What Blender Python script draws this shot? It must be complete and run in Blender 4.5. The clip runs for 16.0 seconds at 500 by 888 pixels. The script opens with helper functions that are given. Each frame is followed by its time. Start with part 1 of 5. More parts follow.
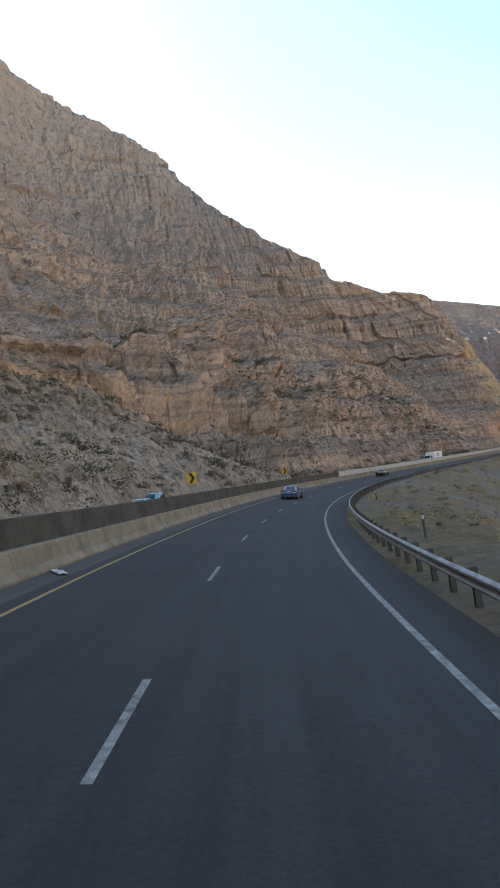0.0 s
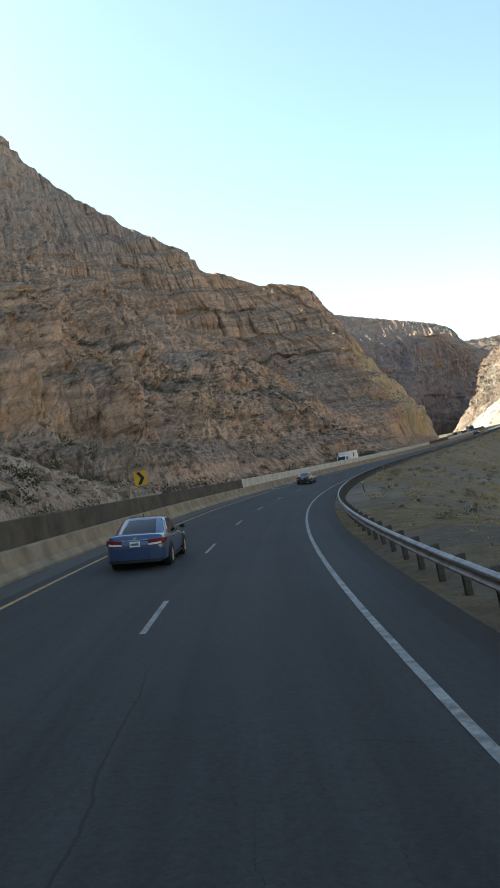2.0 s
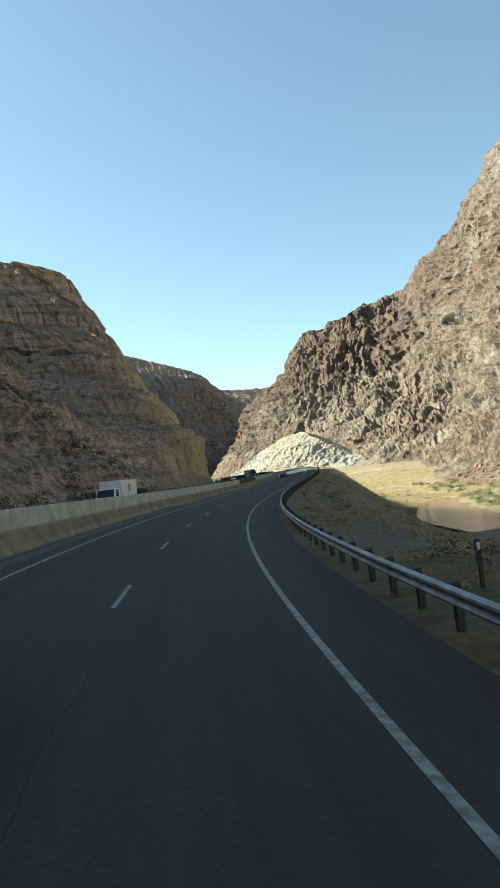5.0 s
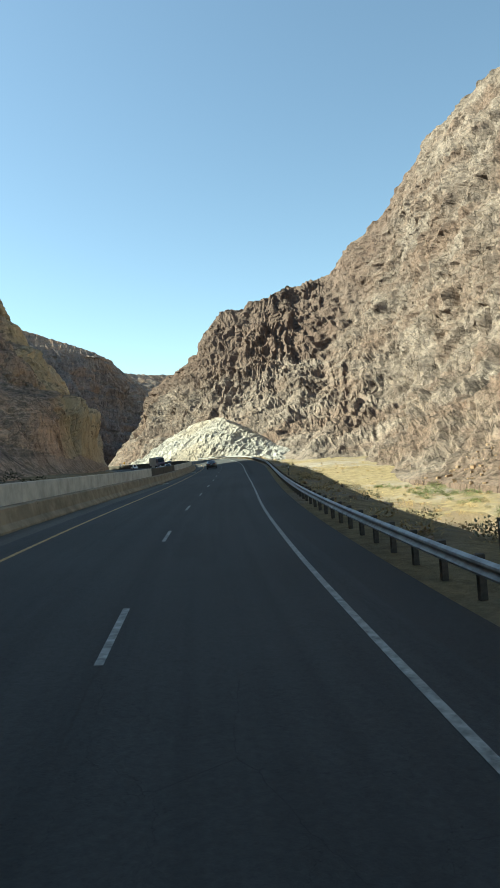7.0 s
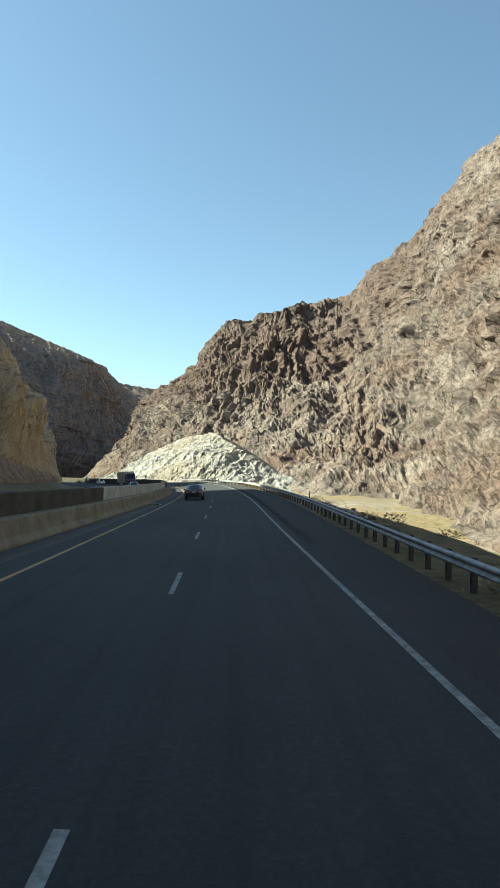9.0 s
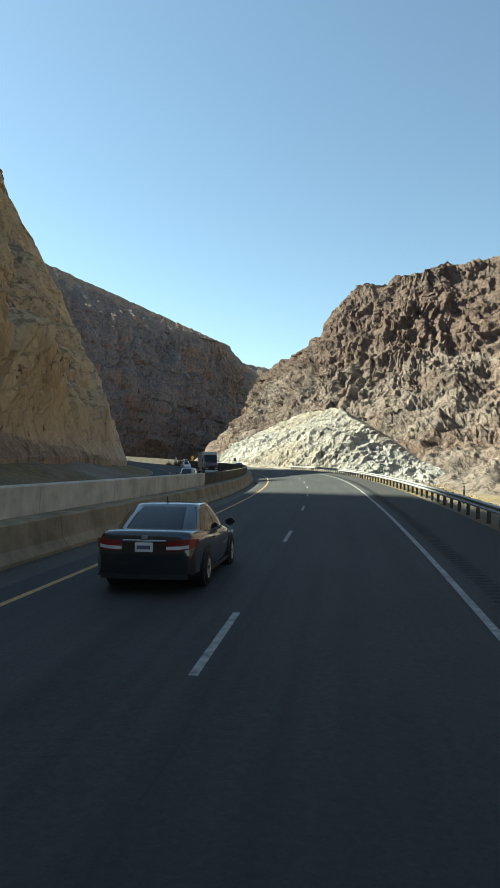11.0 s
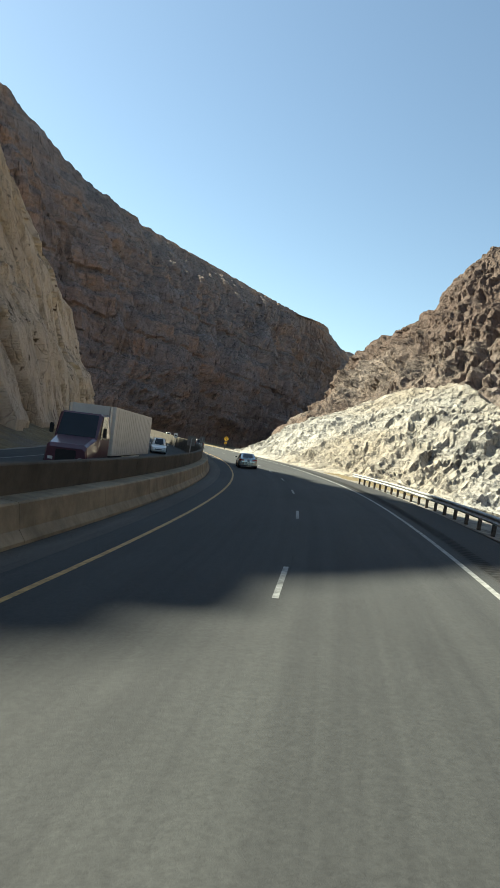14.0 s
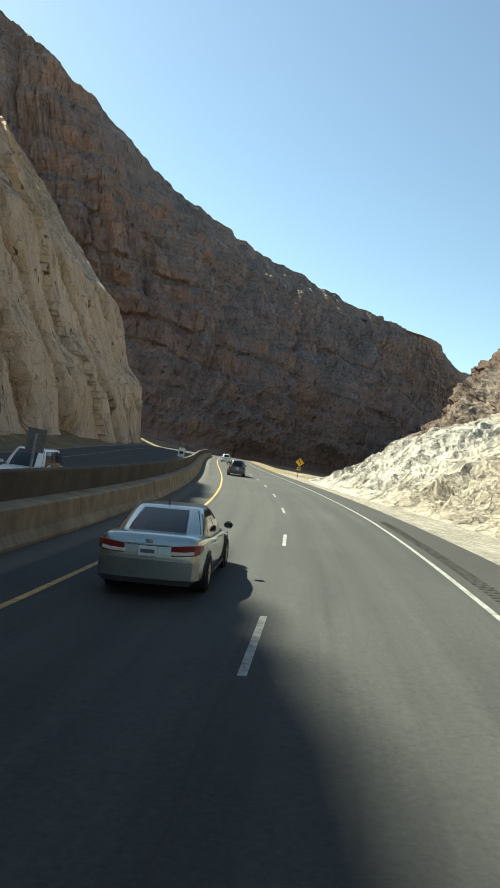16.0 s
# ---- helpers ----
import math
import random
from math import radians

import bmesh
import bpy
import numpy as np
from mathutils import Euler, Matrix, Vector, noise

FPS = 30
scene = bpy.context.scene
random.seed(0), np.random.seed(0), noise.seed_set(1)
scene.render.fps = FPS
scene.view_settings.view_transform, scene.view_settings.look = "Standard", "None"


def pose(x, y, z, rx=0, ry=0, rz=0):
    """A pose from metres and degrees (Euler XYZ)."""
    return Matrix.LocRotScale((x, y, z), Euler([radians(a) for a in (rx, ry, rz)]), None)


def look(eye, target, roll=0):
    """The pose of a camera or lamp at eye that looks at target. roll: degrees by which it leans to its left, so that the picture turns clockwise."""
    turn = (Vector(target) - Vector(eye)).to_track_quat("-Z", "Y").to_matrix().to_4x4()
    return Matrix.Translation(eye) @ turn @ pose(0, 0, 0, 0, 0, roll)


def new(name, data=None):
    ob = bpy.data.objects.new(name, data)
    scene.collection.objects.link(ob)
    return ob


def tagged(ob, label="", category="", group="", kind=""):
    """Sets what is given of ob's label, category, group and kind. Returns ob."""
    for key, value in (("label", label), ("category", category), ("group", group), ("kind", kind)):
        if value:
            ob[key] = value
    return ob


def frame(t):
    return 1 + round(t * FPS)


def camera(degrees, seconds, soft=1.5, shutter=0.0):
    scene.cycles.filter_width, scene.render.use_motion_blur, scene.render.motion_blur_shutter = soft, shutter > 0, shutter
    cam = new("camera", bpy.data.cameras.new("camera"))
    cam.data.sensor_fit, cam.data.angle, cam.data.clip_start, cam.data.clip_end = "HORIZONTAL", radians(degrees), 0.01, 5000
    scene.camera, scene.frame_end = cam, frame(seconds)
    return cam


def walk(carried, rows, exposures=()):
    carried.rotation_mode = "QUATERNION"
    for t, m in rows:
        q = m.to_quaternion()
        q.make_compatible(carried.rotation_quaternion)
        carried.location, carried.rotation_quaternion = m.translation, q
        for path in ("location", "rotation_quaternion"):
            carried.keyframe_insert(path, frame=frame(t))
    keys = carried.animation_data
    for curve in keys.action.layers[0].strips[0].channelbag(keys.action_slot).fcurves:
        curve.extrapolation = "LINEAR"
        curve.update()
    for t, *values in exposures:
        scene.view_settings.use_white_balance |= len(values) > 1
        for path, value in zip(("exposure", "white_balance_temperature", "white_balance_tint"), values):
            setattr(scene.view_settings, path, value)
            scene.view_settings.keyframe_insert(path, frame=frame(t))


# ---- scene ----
# ---- camera and its drive ----
EYE = 2.376
cam = camera(40.83, 16.0)
# seconds, place (m), yaw, pitch, roll (degrees)
ROWS = [
    (0.0, 0.00, -0.00, -0.00, 0.00, 3.29, -8.56),
    (0.5, 0.25, 13.37, -0.15, -2.37, 3.95, -9.45),
    (1.0, 0.90, 26.78, -0.27, -5.02, 4.19, -10.65),
    (1.5, 1.97, 40.22, -0.36, -8.10, 2.18, -11.40),
    (2.0, 3.56, 53.65, -0.43, -10.72, 2.87, -11.71),
    (2.5, 5.75, 67.06, -0.47, -14.37, 4.11, -11.23),
    (3.0, 8.57, 80.42, -0.50, -17.39, 2.27, -10.50),
    (3.5, 12.07, 93.67, -0.52, -20.46, 3.32, -9.53),
    (4.0, 16.23, 106.78, -0.54, -24.96, 3.71, -8.00),
    (4.5, 21.03, 119.66, -0.56, -29.11, 2.39, -7.33),
    (4.7, 23.12, 124.74, -0.57, -30.64, 2.69, -7.42),
    (6.8, 50.64, 175.21, -0.58, -40.23, 1.97, -4.82),
    (7.0, 53.72, 179.75, -0.56, -40.83, 1.46, -4.38),
    (7.5, 61.70, 190.89, -0.50, -41.78, 2.55, -2.93),
    (8.0, 70.03, 201.80, -0.40, -42.86, 3.24, -1.71),
    (8.5, 78.64, 212.49, -0.27, -42.99, 3.54, -0.00),
    (9.0, 87.47, 223.01, -0.11, -41.60, 3.76, 1.62),
    (9.2, 91.04, 227.18, -0.04, -38.35, 3.3, 1.0),
    (9.3, 92.83, 229.26, -0.00, -36.2, 3.0, 0.8),
    (9.5, 96.41, 233.42, 0.08, -33.56, 2.80, 0.29),
    (10.0, 105.32, 243.85, 0.31, -32.49, 3.16, 1.70),
    (10.2, 108.85, 248.04, 0.41, -31.85, 2.81, 1.89),
    (12.3, 144.32, 293.14, 1.61, -29.01, 2.58, 7.77),
    (12.5, 147.55, 297.56, 1.72, -28.40, 3.00, 8.44),
    (13.0, 155.47, 308.73, 2.01, -26.67, 2.12, 8.43),
    (13.5, 163.18, 320.06, 2.27, -25.42, 1.61, 10.45),
    (14.0, 170.58, 331.61, 2.52, -23.26, 0.21, 10.53),
    (14.5, 177.57, 343.42, 2.72, -20.44, 0.57, 12.21),
    (15.0, 184.05, 355.52, 2.87, -17.38, 0.91, 11.77),
    (15.5, 189.95, 367.91, 2.97, -15.45, -0.10, 11.57),
    (16.0, 195.26, 380.58, 3.01, -13.84, 0.90, 10.66),
]


def aim(x, y, z, yaw, pitch, roll):
    """A camera pose: yaw to the left from +y, pitch up, roll as look() takes it."""
    a, p = radians(yaw), radians(pitch)
    ahead = Vector((-math.sin(a) * math.cos(p), math.cos(a) * math.cos(p), math.sin(p)))
    eye = Vector((x, y, z + EYE))
    return look(eye, eye + 10 * ahead, roll)


EXPOSURES = ((0.0, 2.8, 7500, 5), (0.5, 3.35, 7500, 4), (1.0, 3.4, 7550, 3), (1.5, 2.95, 7600, 1), (2.0, 2.5, 7600, -2), (2.5, 2.35, 7700, -3), (3.5, 2.12, 7900, -6), (4.5, 1.92, 7500, -10), (7.0, 1.78, 7100, -11), (10.0, 1.72, 6950, -10), (12.5, 1.65, 7300, -6), (14.5, 1.65, 7300, -3), (16.0, 1.72, 7400, -7))
walk(cam, [(r[0], aim(*r[1:])) for r in ROWS], EXPOSURES)

# ---- sky and sun ----
SUN_AZ, SUN_EL = 320.3, 41.9  # degrees: bearing clockwise from +y, and height
world = bpy.data.worlds.new("sky")
scene.world = world
world.use_nodes = True
wn = world.node_tree.nodes
sky = wn.new("ShaderNodeTexSky")
sky.sky_type, sky.sun_disc = "NISHITA", False
sky.sun_elevation, sky.sun_rotation = radians(SUN_EL), radians(SUN_AZ)
sky.altitude, sky.air_density, sky.dust_density, sky.ozone_density = 700, 1.0, 0.5, 1.5
wn["Background"].inputs[1].default_value = 0.069
world.node_tree.links.new(sky.outputs[0], wn["Background"].inputs[0])
sun = new("sun", bpy.data.lights.new("sun", "SUN"))
sun.data.energy, sun.data.angle, sun.data.color = 5.0, radians(0.6), (1.0, 0.965, 0.91)
sun_way = Vector((math.sin(radians(SUN_AZ)) * math.cos(radians(SUN_EL)), math.cos(radians(SUN_AZ)) * math.cos(radians(SUN_EL)), math.sin(radians(SUN_EL))))
sun.matrix_world = look(sun_way * 500, (0, 0, 0))


# ---- materials ----
def node_mat(name):
    m = bpy.data.materials.new(name)
    m.use_nodes = True
    nt = m.node_tree
    return m, nt, nt.nodes["Principled BSDF"]


def ramp(nt, src, stops):
    r = nt.nodes.new("ShaderNodeValToRGB")
    nt.links.new(src, r.inputs[0])
    e = r.color_ramp.elements
    while len(e) < len(stops):
        e.new(0.5)
    for k, (p, c) in zip(e, stops):
        k.position, k.color = p, (*c, 1)
    return r.outputs[0]


def mix(nt, fac, a, b, mode="MIX"):
    n = nt.nodes.new("ShaderNodeMix")
    n.data_type, n.blend_type = "RGBA", mode
    for src, i in ((fac, 0), (a, 6), (b, 7)):
        if isinstance(src, (int, float)):
            n.inputs[i].default_value = src
        elif isinstance(src, tuple):
            n.inputs[i].default_value = (*src, 1)
        else:
            nt.links.new(src, n.inputs[i])
    return n.outputs[2]


def coords(nt, scale=(1, 1, 1), kind="Object"):
    tc, mp = nt.nodes.new("ShaderNodeTexCoord"), nt.nodes.new("ShaderNodeMapping")
    mp.inputs["Scale"].default_value = scale
    nt.links.new(tc.outputs[kind], mp.inputs[0])
    return mp.outputs[0]


def noisy(nt, scale, detail=6.0, rough=0.6, warp=(1, 1, 1), distortion=0.0):
    n = nt.nodes.new("ShaderNodeTexNoise")
    n.inputs["Scale"].default_value, n.inputs["Detail"].default_value, n.inputs["Roughness"].default_value = scale, detail, rough
    n.inputs["Distortion"].default_value = distortion
    nt.links.new(coords(nt, warp), n.inputs[0])
    return n.outputs[0]


def bump(nt, bsdf, src, strength, dist):
    b = nt.nodes.new("ShaderNodeBump")
    b.inputs["Strength"].default_value, b.inputs["Distance"].default_value = strength, dist
    nt.links.new(src, b.inputs["Height"])
    nt.links.new(b.outputs[0], bsdf.inputs["Normal"])


def rock_mat(name, dark, mid, light, stain, strata=0.5, relief=1.0, veg=0.0, cut=None, cap=None, jointed=0.55, fine=1.0, massive=None, tall_cracks=0.28, long_beds=0.2):
    """Bedded rock: broad patches, thin level beds, upright cracks and fine grain."""
    m, nt, bs = node_mat(name)
    patches = ramp(nt, noisy(nt, 0.035, 5, 0.6), ((0.32, dark), (0.5, mid), (0.68, light)))
    blotch = ramp(nt, noisy(nt, 0.018, 4, 0.6, (1, 1, 1.6)), ((0.45, (0, 0, 0)), (0.62, (1, 1, 1))))
    col = mix(nt, blotch, patches, stain)
    if massive:
        # thick beds of one colour between thin-bedded ones
        bed_at = nt.nodes.new("ShaderNodeAttribute")
        bed_at.attribute_name = "bed"
        face = ramp(nt, noisy(nt, 0.022, 5, 0.6), ((0.36, massive[0]), (0.5, massive[1]), (0.62, massive[2])))
        col = mix(nt, bed_at.outputs["Fac"], col, face)
    beds = noisy(nt, 0.42, 6, 0.68, (long_beds, long_beds, 1.0), 0.9 if long_beds > 0.1 else 0.35)
    bedcol = ramp(nt, beds, ((0.36, (0.42, 0.40, 0.40)), (0.5, (1, 1, 1)), (0.66, (1.35, 1.28, 1.18))))
    col = mix(nt, strata, col, bedcol, "MULTIPLY")
    cracks = noisy(nt, 0.3, 7, 0.72, (1.0, 1.0, tall_cracks), 0.8)
    crackcol = ramp(nt, cracks, ((0.34, (0.22, 0.2, 0.2)), (0.45, (1, 1, 1)), (0.62, (1.2, 1.17, 1.12))))
    col = mix(nt, 0.85, col, crackcol, "MULTIPLY")
    # joints: dark lines round upright blocks, at two sizes
    joint = None
    for size, tall, dark_line in ((0.13, 0.3, 0.4), (0.45, 0.45, 0.55)):
        vor = nt.nodes.new("ShaderNodeTexVoronoi")
        vor.feature = "DISTANCE_TO_EDGE"
        vor.inputs["Scale"].default_value = size * fine
        bent = nt.nodes.new("ShaderNodeVectorMath")
        bent.operation = "MULTIPLY_ADD"
        wob = nt.nodes.new("ShaderNodeTexNoise")
        wob.inputs["Scale"].default_value, wob.inputs["Detail"].default_value = 0.35 * fine, 5.0
        nt.links.new(coords(nt), wob.inputs[0])
        bent.inputs[1].default_value = (5.0 / fine, 5.0 / fine, 2.5 / fine)
        nt.links.new(wob.outputs["Color"], bent.inputs[0])
        nt.links.new(coords(nt, (1, 1, tall)), bent.inputs[2])
        nt.links.new(bent.outputs[0], vor.inputs[0])
        line = ramp(nt, vor.outputs["Distance"], ((0.0, (dark_line,) * 3), (0.045, (1, 1, 1))))
        joint = line if joint is None else mix(nt, 1.0, joint, line, "MULTIPLY")
    col = mix(nt, jointed, col, joint, "MULTIPLY")
    crackcol = mix(nt, jointed, crackcol, joint, "MULTIPLY")
    grain = noisy(nt, 1.6, 8, 0.75)
    graincol = ramp(nt, grain, ((0.3, (0.6, 0.6, 0.6)), (0.5, (1, 1, 1)), (0.72, (1.3, 1.28, 1.25))))
    col = mix(nt, 0.8, col, graincol, "MULTIPLY")
    if cap:
        # upper cliff in another colour: greyer beds on the left, darker brown on the right
        sz = nt.nodes.new("ShaderNodeSeparateXYZ")
        nt.links.new(coords(nt), sz.inputs[0])
        lift = nt.nodes.new("ShaderNodeMapRange")
        lift.inputs["From Min"].default_value, lift.inputs["From Max"].default_value = cap[0], cap[1]
        nt.links.new(sz.outputs[2], lift.inputs[0])
        raised = lift.outputs[0]
        if len(cap) > 3:
            gate = nt.nodes.new("ShaderNodeMapRange")
            gate.inputs["From Min"].default_value, gate.inputs["From Max"].default_value = cap[3]
            nt.links.new(sz.outputs[1], gate.inputs[0])
            raised = mix(nt, 1.0, raised, gate.outputs[0], "MULTIPLY")
        cap_mask = mix(nt, 0.4, raised, noisy(nt, 0.025, 5, 0.65))
        grey = mix(nt, 0.7, cap[2], crackcol, "MULTIPLY")
        col = mix(nt, ramp(nt, cap_mask, ((0.42, (0, 0, 0)), (0.6, (0.75, 0.75, 0.75)))), col, grey)
    if cut:
        # ochre stained blasted face at the bend
        sx = nt.nodes.new("ShaderNodeSeparateXYZ")
        nt.links.new(coords(nt), sx.inputs[0])
        along = nt.nodes.new("ShaderNodeMath")
        along.operation = "MULTIPLY_ADD"
        along.inputs[1].default_value = -0.25
        nt.links.new(sx.outputs[2], along.inputs[0])
        nt.links.new(sx.outputs[0], along.inputs[2])
        scaled = nt.nodes.new("ShaderNodeMapRange")
        scaled.inputs["From Min"].default_value, scaled.inputs["From Max"].default_value = cut[0], cut[1]
        nt.links.new(along.outputs[0], scaled.inputs[0])
        ochre = ramp(nt, noisy(nt, 0.09, 5, 0.65), ((0.35, cut[2]), (0.65, cut[3])))
        further = nt.nodes.new("ShaderNodeMapRange")
        further.inputs["From Min"].default_value, further.inputs["From Max"].default_value = cut[4], cut[5]
        nt.links.new(along.outputs[0], further.inputs[0])
        ochre = mix(nt, further.outputs[0], ochre, ramp(nt, noisy(nt, 0.11, 6, 0.65), ((0.35, cut[6]), (0.65, cut[7]))))
        ochre = mix(nt, 0.5, ochre, crackcol, "MULTIPLY")
        pits = ramp(nt, noisy(nt, 0.55, 3, 0.5, (1.0, 1.0, 0.7)), ((0.655, (1, 1, 1)), (0.70, (0.3, 0.27, 0.25))))
        ochre = mix(nt, 1.0, ochre, pits, "MULTIPLY")
        edge = mix(nt, 0.35, scaled.outputs[0], noisy(nt, 0.05, 4, 0.6))
        shown = ramp(nt, edge, ((0.4, (0, 0, 0)), (0.62, (1, 1, 1))))
        if massive:
            shown = mix(nt, 1.0, shown, ramp(nt, bed_at.outputs["Fac"], ((0.1, (0.15, 0.15, 0.15)), (0.5, (1, 1, 1)))), "MULTIPLY")
        col = mix(nt, shown, col, ochre)
    if veg:
        geo = nt.nodes.new("ShaderNodeNewGeometry")
        sep = nt.nodes.new("ShaderNodeSeparateXYZ")
        nt.links.new(geo.outputs["Normal"], sep.inputs[0])
        flat = ramp(nt, sep.outputs[2], ((0.42, (0, 0, 0)), (0.72, (1, 1, 1))))
        spots = ramp(nt, noisy(nt, 0.7, 4, 0.7), ((0.44, (0, 0, 0)), (0.54, (1, 1, 1))))
        col = mix(nt, mix(nt, veg, (0, 0, 0), mix(nt, 1.0, flat, spots, "MULTIPLY")), col, (0.075, 0.068, 0.045))
    nt.links.new(col, bs.inputs["Base Color"])
    bs.inputs["Roughness"].default_value = 0.95
    bs.inputs["Specular IOR Level"].default_value = 0.15
    h = mix(nt, 0.35, mix(nt, 0.45, mix(nt, 0.5, cracks, beds), grain), joint)
    bump(nt, bs, h, 1.0, 1.3 * relief)
    return m


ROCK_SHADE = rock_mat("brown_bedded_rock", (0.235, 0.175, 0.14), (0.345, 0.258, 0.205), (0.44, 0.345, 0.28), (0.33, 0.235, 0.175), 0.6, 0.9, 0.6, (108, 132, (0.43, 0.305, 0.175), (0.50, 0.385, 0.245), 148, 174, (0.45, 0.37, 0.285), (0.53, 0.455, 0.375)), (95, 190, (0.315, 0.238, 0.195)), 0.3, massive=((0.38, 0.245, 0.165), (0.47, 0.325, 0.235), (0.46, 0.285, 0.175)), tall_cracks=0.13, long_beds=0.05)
ROCK_FAR = rock_mat("dark_far_rock", (0.15, 0.122, 0.118), (0.222, 0.182, 0.173), (0.285, 0.242, 0.23), (0.24, 0.17, 0.145), 0.3, 0.7, 0.6, None, None, 0.3, massive=((0.19, 0.15, 0.14), (0.235, 0.183, 0.165), (0.285, 0.19, 0.145)), tall_cracks=0.12, long_beds=0.12)
ROCK_SUN = rock_mat("tan_grey_rock", (0.115, 0.09, 0.077), (0.182, 0.148, 0.128), (0.248, 0.209, 0.182), (0.15, 0.108, 0.088), 0.35, 1.0, 0.25, None, (38, 80, (0.118, 0.082, 0.068), (460, 540)), 0.8)
ROCK_PALE = rock_mat("pale_cut_rock", (0.25, 0.24, 0.217), (0.34, 0.328, 0.30), (0.41, 0.397, 0.365), (0.31, 0.275, 0.225), 0.15, 0.6, 0, None, None, 0.5, 2.6)


def plain(name, colour, rough=0.6, metal=0.0, var=0.15, scale=3.0, spec=0.5, coat=0.0, relief=0.0, glow=0.0):
    m, nt, bs = node_mat(name)
    n = noisy(nt, scale, 5, 0.65)
    lo, hi = tuple(c * (1 - var) for c in colour), tuple(min(1, c * (1 + var)) for c in colour)
    nt.links.new(ramp(nt, n, ((0.35, lo), (0.65, hi))), bs.inputs["Base Color"])
    bs.inputs["Roughness"].default_value, bs.inputs["Metallic"].default_value = rough, metal
    bs.inputs["Specular IOR Level"].default_value = spec
    bs.inputs["Coat Weight"].default_value = coat
    bs.inputs["Coat Roughness"].default_value = 0.05
    if relief:
        bump(nt, bs, noisy(nt, scale * 8, 5, 0.7), 0.6, relief)
    return m


def asphalt_mat(name, base):
    m, nt, bs = node_mat(name)
    broad = ramp(nt, noisy(nt, 0.12, 4, 0.6), ((0.3, tuple(c * 0.82 for c in base)), (0.7, tuple(c * 1.16 for c in base))))
    fine = ramp(nt, noisy(nt, 14.0, 6, 0.8), ((0.32, (0.6, 0.6, 0.6)), (0.5, (1, 1, 1)), (0.75, (1.6, 1.58, 1.55))))
    col = mix(nt, 0.7, broad, fine, "MULTIPLY")
    # wheel tracks, oil streaks and seams run along the lane
    uv = nt.nodes.new("ShaderNodeUVMap")
    uv.uv_map = "along"
    sep = nt.nodes.new("ShaderNodeSeparateXYZ")
    nt.links.new(uv.outputs[0], sep.inputs[0])

    def stretched(along, across, scale, detail=4.0):
        mp, n = nt.nodes.new("ShaderNodeMapping"), nt.nodes.new("ShaderNodeTexNoise")
        mp.inputs["Scale"].default_value = (along, across, 1)
        nt.links.new(uv.outputs[0], mp.inputs[0])
        n.inputs["Scale"].default_value, n.inputs["Detail"].default_value, n.inputs["Roughness"].default_value = scale, detail, 0.65
        nt.links.new(mp.outputs[0], n.inputs[0])
        return n.outputs[0]

    streak = ramp(nt, stretched(0.02, 1.6, 1.0), ((0.33, (0.74, 0.74, 0.76)), (0.5, (1, 1, 1)), (0.68, (1.2, 1.2, 1.18))))
    col = mix(nt, 0.9, col, streak, "MULTIPLY")
    patch = ramp(nt, stretched(0.08, 0.5, 1.0, 3.0), ((0.40, (0.8, 0.8, 0.82)), (0.44, (1, 1, 1))))
    col = mix(nt, 0.6, col, patch, "MULTIPLY")
    w = nt.nodes.new("ShaderNodeMath")
    w.operation = "MULTIPLY_ADD"
    w.inputs[1].default_value, w.inputs[2].default_value = 0.55, 0.0
    nt.links.new(stretched(0.25, 0.1, 1.0, 6.0), w.inputs[0])
    off = nt.nodes.new("ShaderNodeMath")
    off.operation = "ADD"
    nt.links.new(w.outputs[0], off.inputs[0])
    nt.links.new(sep.outputs[1], off.inputs[1])
    near = nt.nodes.new("ShaderNodeMath")
    near.operation = "COMPARE"
    near.inputs[1].default_value, near.inputs[2].default_value = -1.32, 0.016
    nt.links.new(off.outputs[0], near.inputs[0])
    gate = ramp(nt, stretched(0.06, 0.0, 1.0, 2.0), ((0.5, (0, 0, 0)), (0.56, (1, 1, 1))))
    seam = mix(nt, 1.0, gate, near.outputs[0], "MULTIPLY")
    col = mix(nt, seam, col, (0.024, 0.024, 0.023))
    v = nt.nodes.new("ShaderNodeTexVoronoi")
    v.feature = "DISTANCE_TO_EDGE"
    mp = nt.nodes.new("ShaderNodeMapping")
    mp.inputs["Scale"].default_value = (0.16, 0.34, 1)
    nt.links.new(mix(nt, 0.35, uv.outputs[0], noisy(nt, 0.8, 5, 0.7)), mp.inputs[0])
    nt.links.new(mp.outputs[0], v.inputs[0])
    crack = ramp(nt, v.outputs["Distance"], ((0.0, (0.3, 0.3, 0.3)), (0.0035, (1, 1, 1))))
    few = ramp(nt, noisy(nt, 0.05, 3, 0.6), ((0.56, (0, 0, 0)), (0.6, (1, 1, 1))))
    col = mix(nt, few, col, mix(nt, 1.0, col, crack, "MULTIPLY"))
    nt.links.new(col, bs.inputs["Base Color"])
    bs.inputs["Roughness"].default_value = 0.85
    bs.inputs["Specular IOR Level"].default_value = 0.3
    bump(nt, bs, noisy(nt, 30.0, 4, 0.8), 0.5, 0.012)
    return m


ASPHALT = asphalt_mat("worn_asphalt", (0.0325, 0.034, 0.034))
SHOULDER = asphalt_mat("shoulder_asphalt", (0.028, 0.0275, 0.0265))
WHITE_LINE = plain("worn_white_paint", (0.2, 0.203, 0.19), 0.7, 0, 0.5, 5.0)
YELLOW_LINE = plain("worn_yellow_paint", (0.34, 0.20, 0.06), 0.7, 0, 0.35, 6.0)


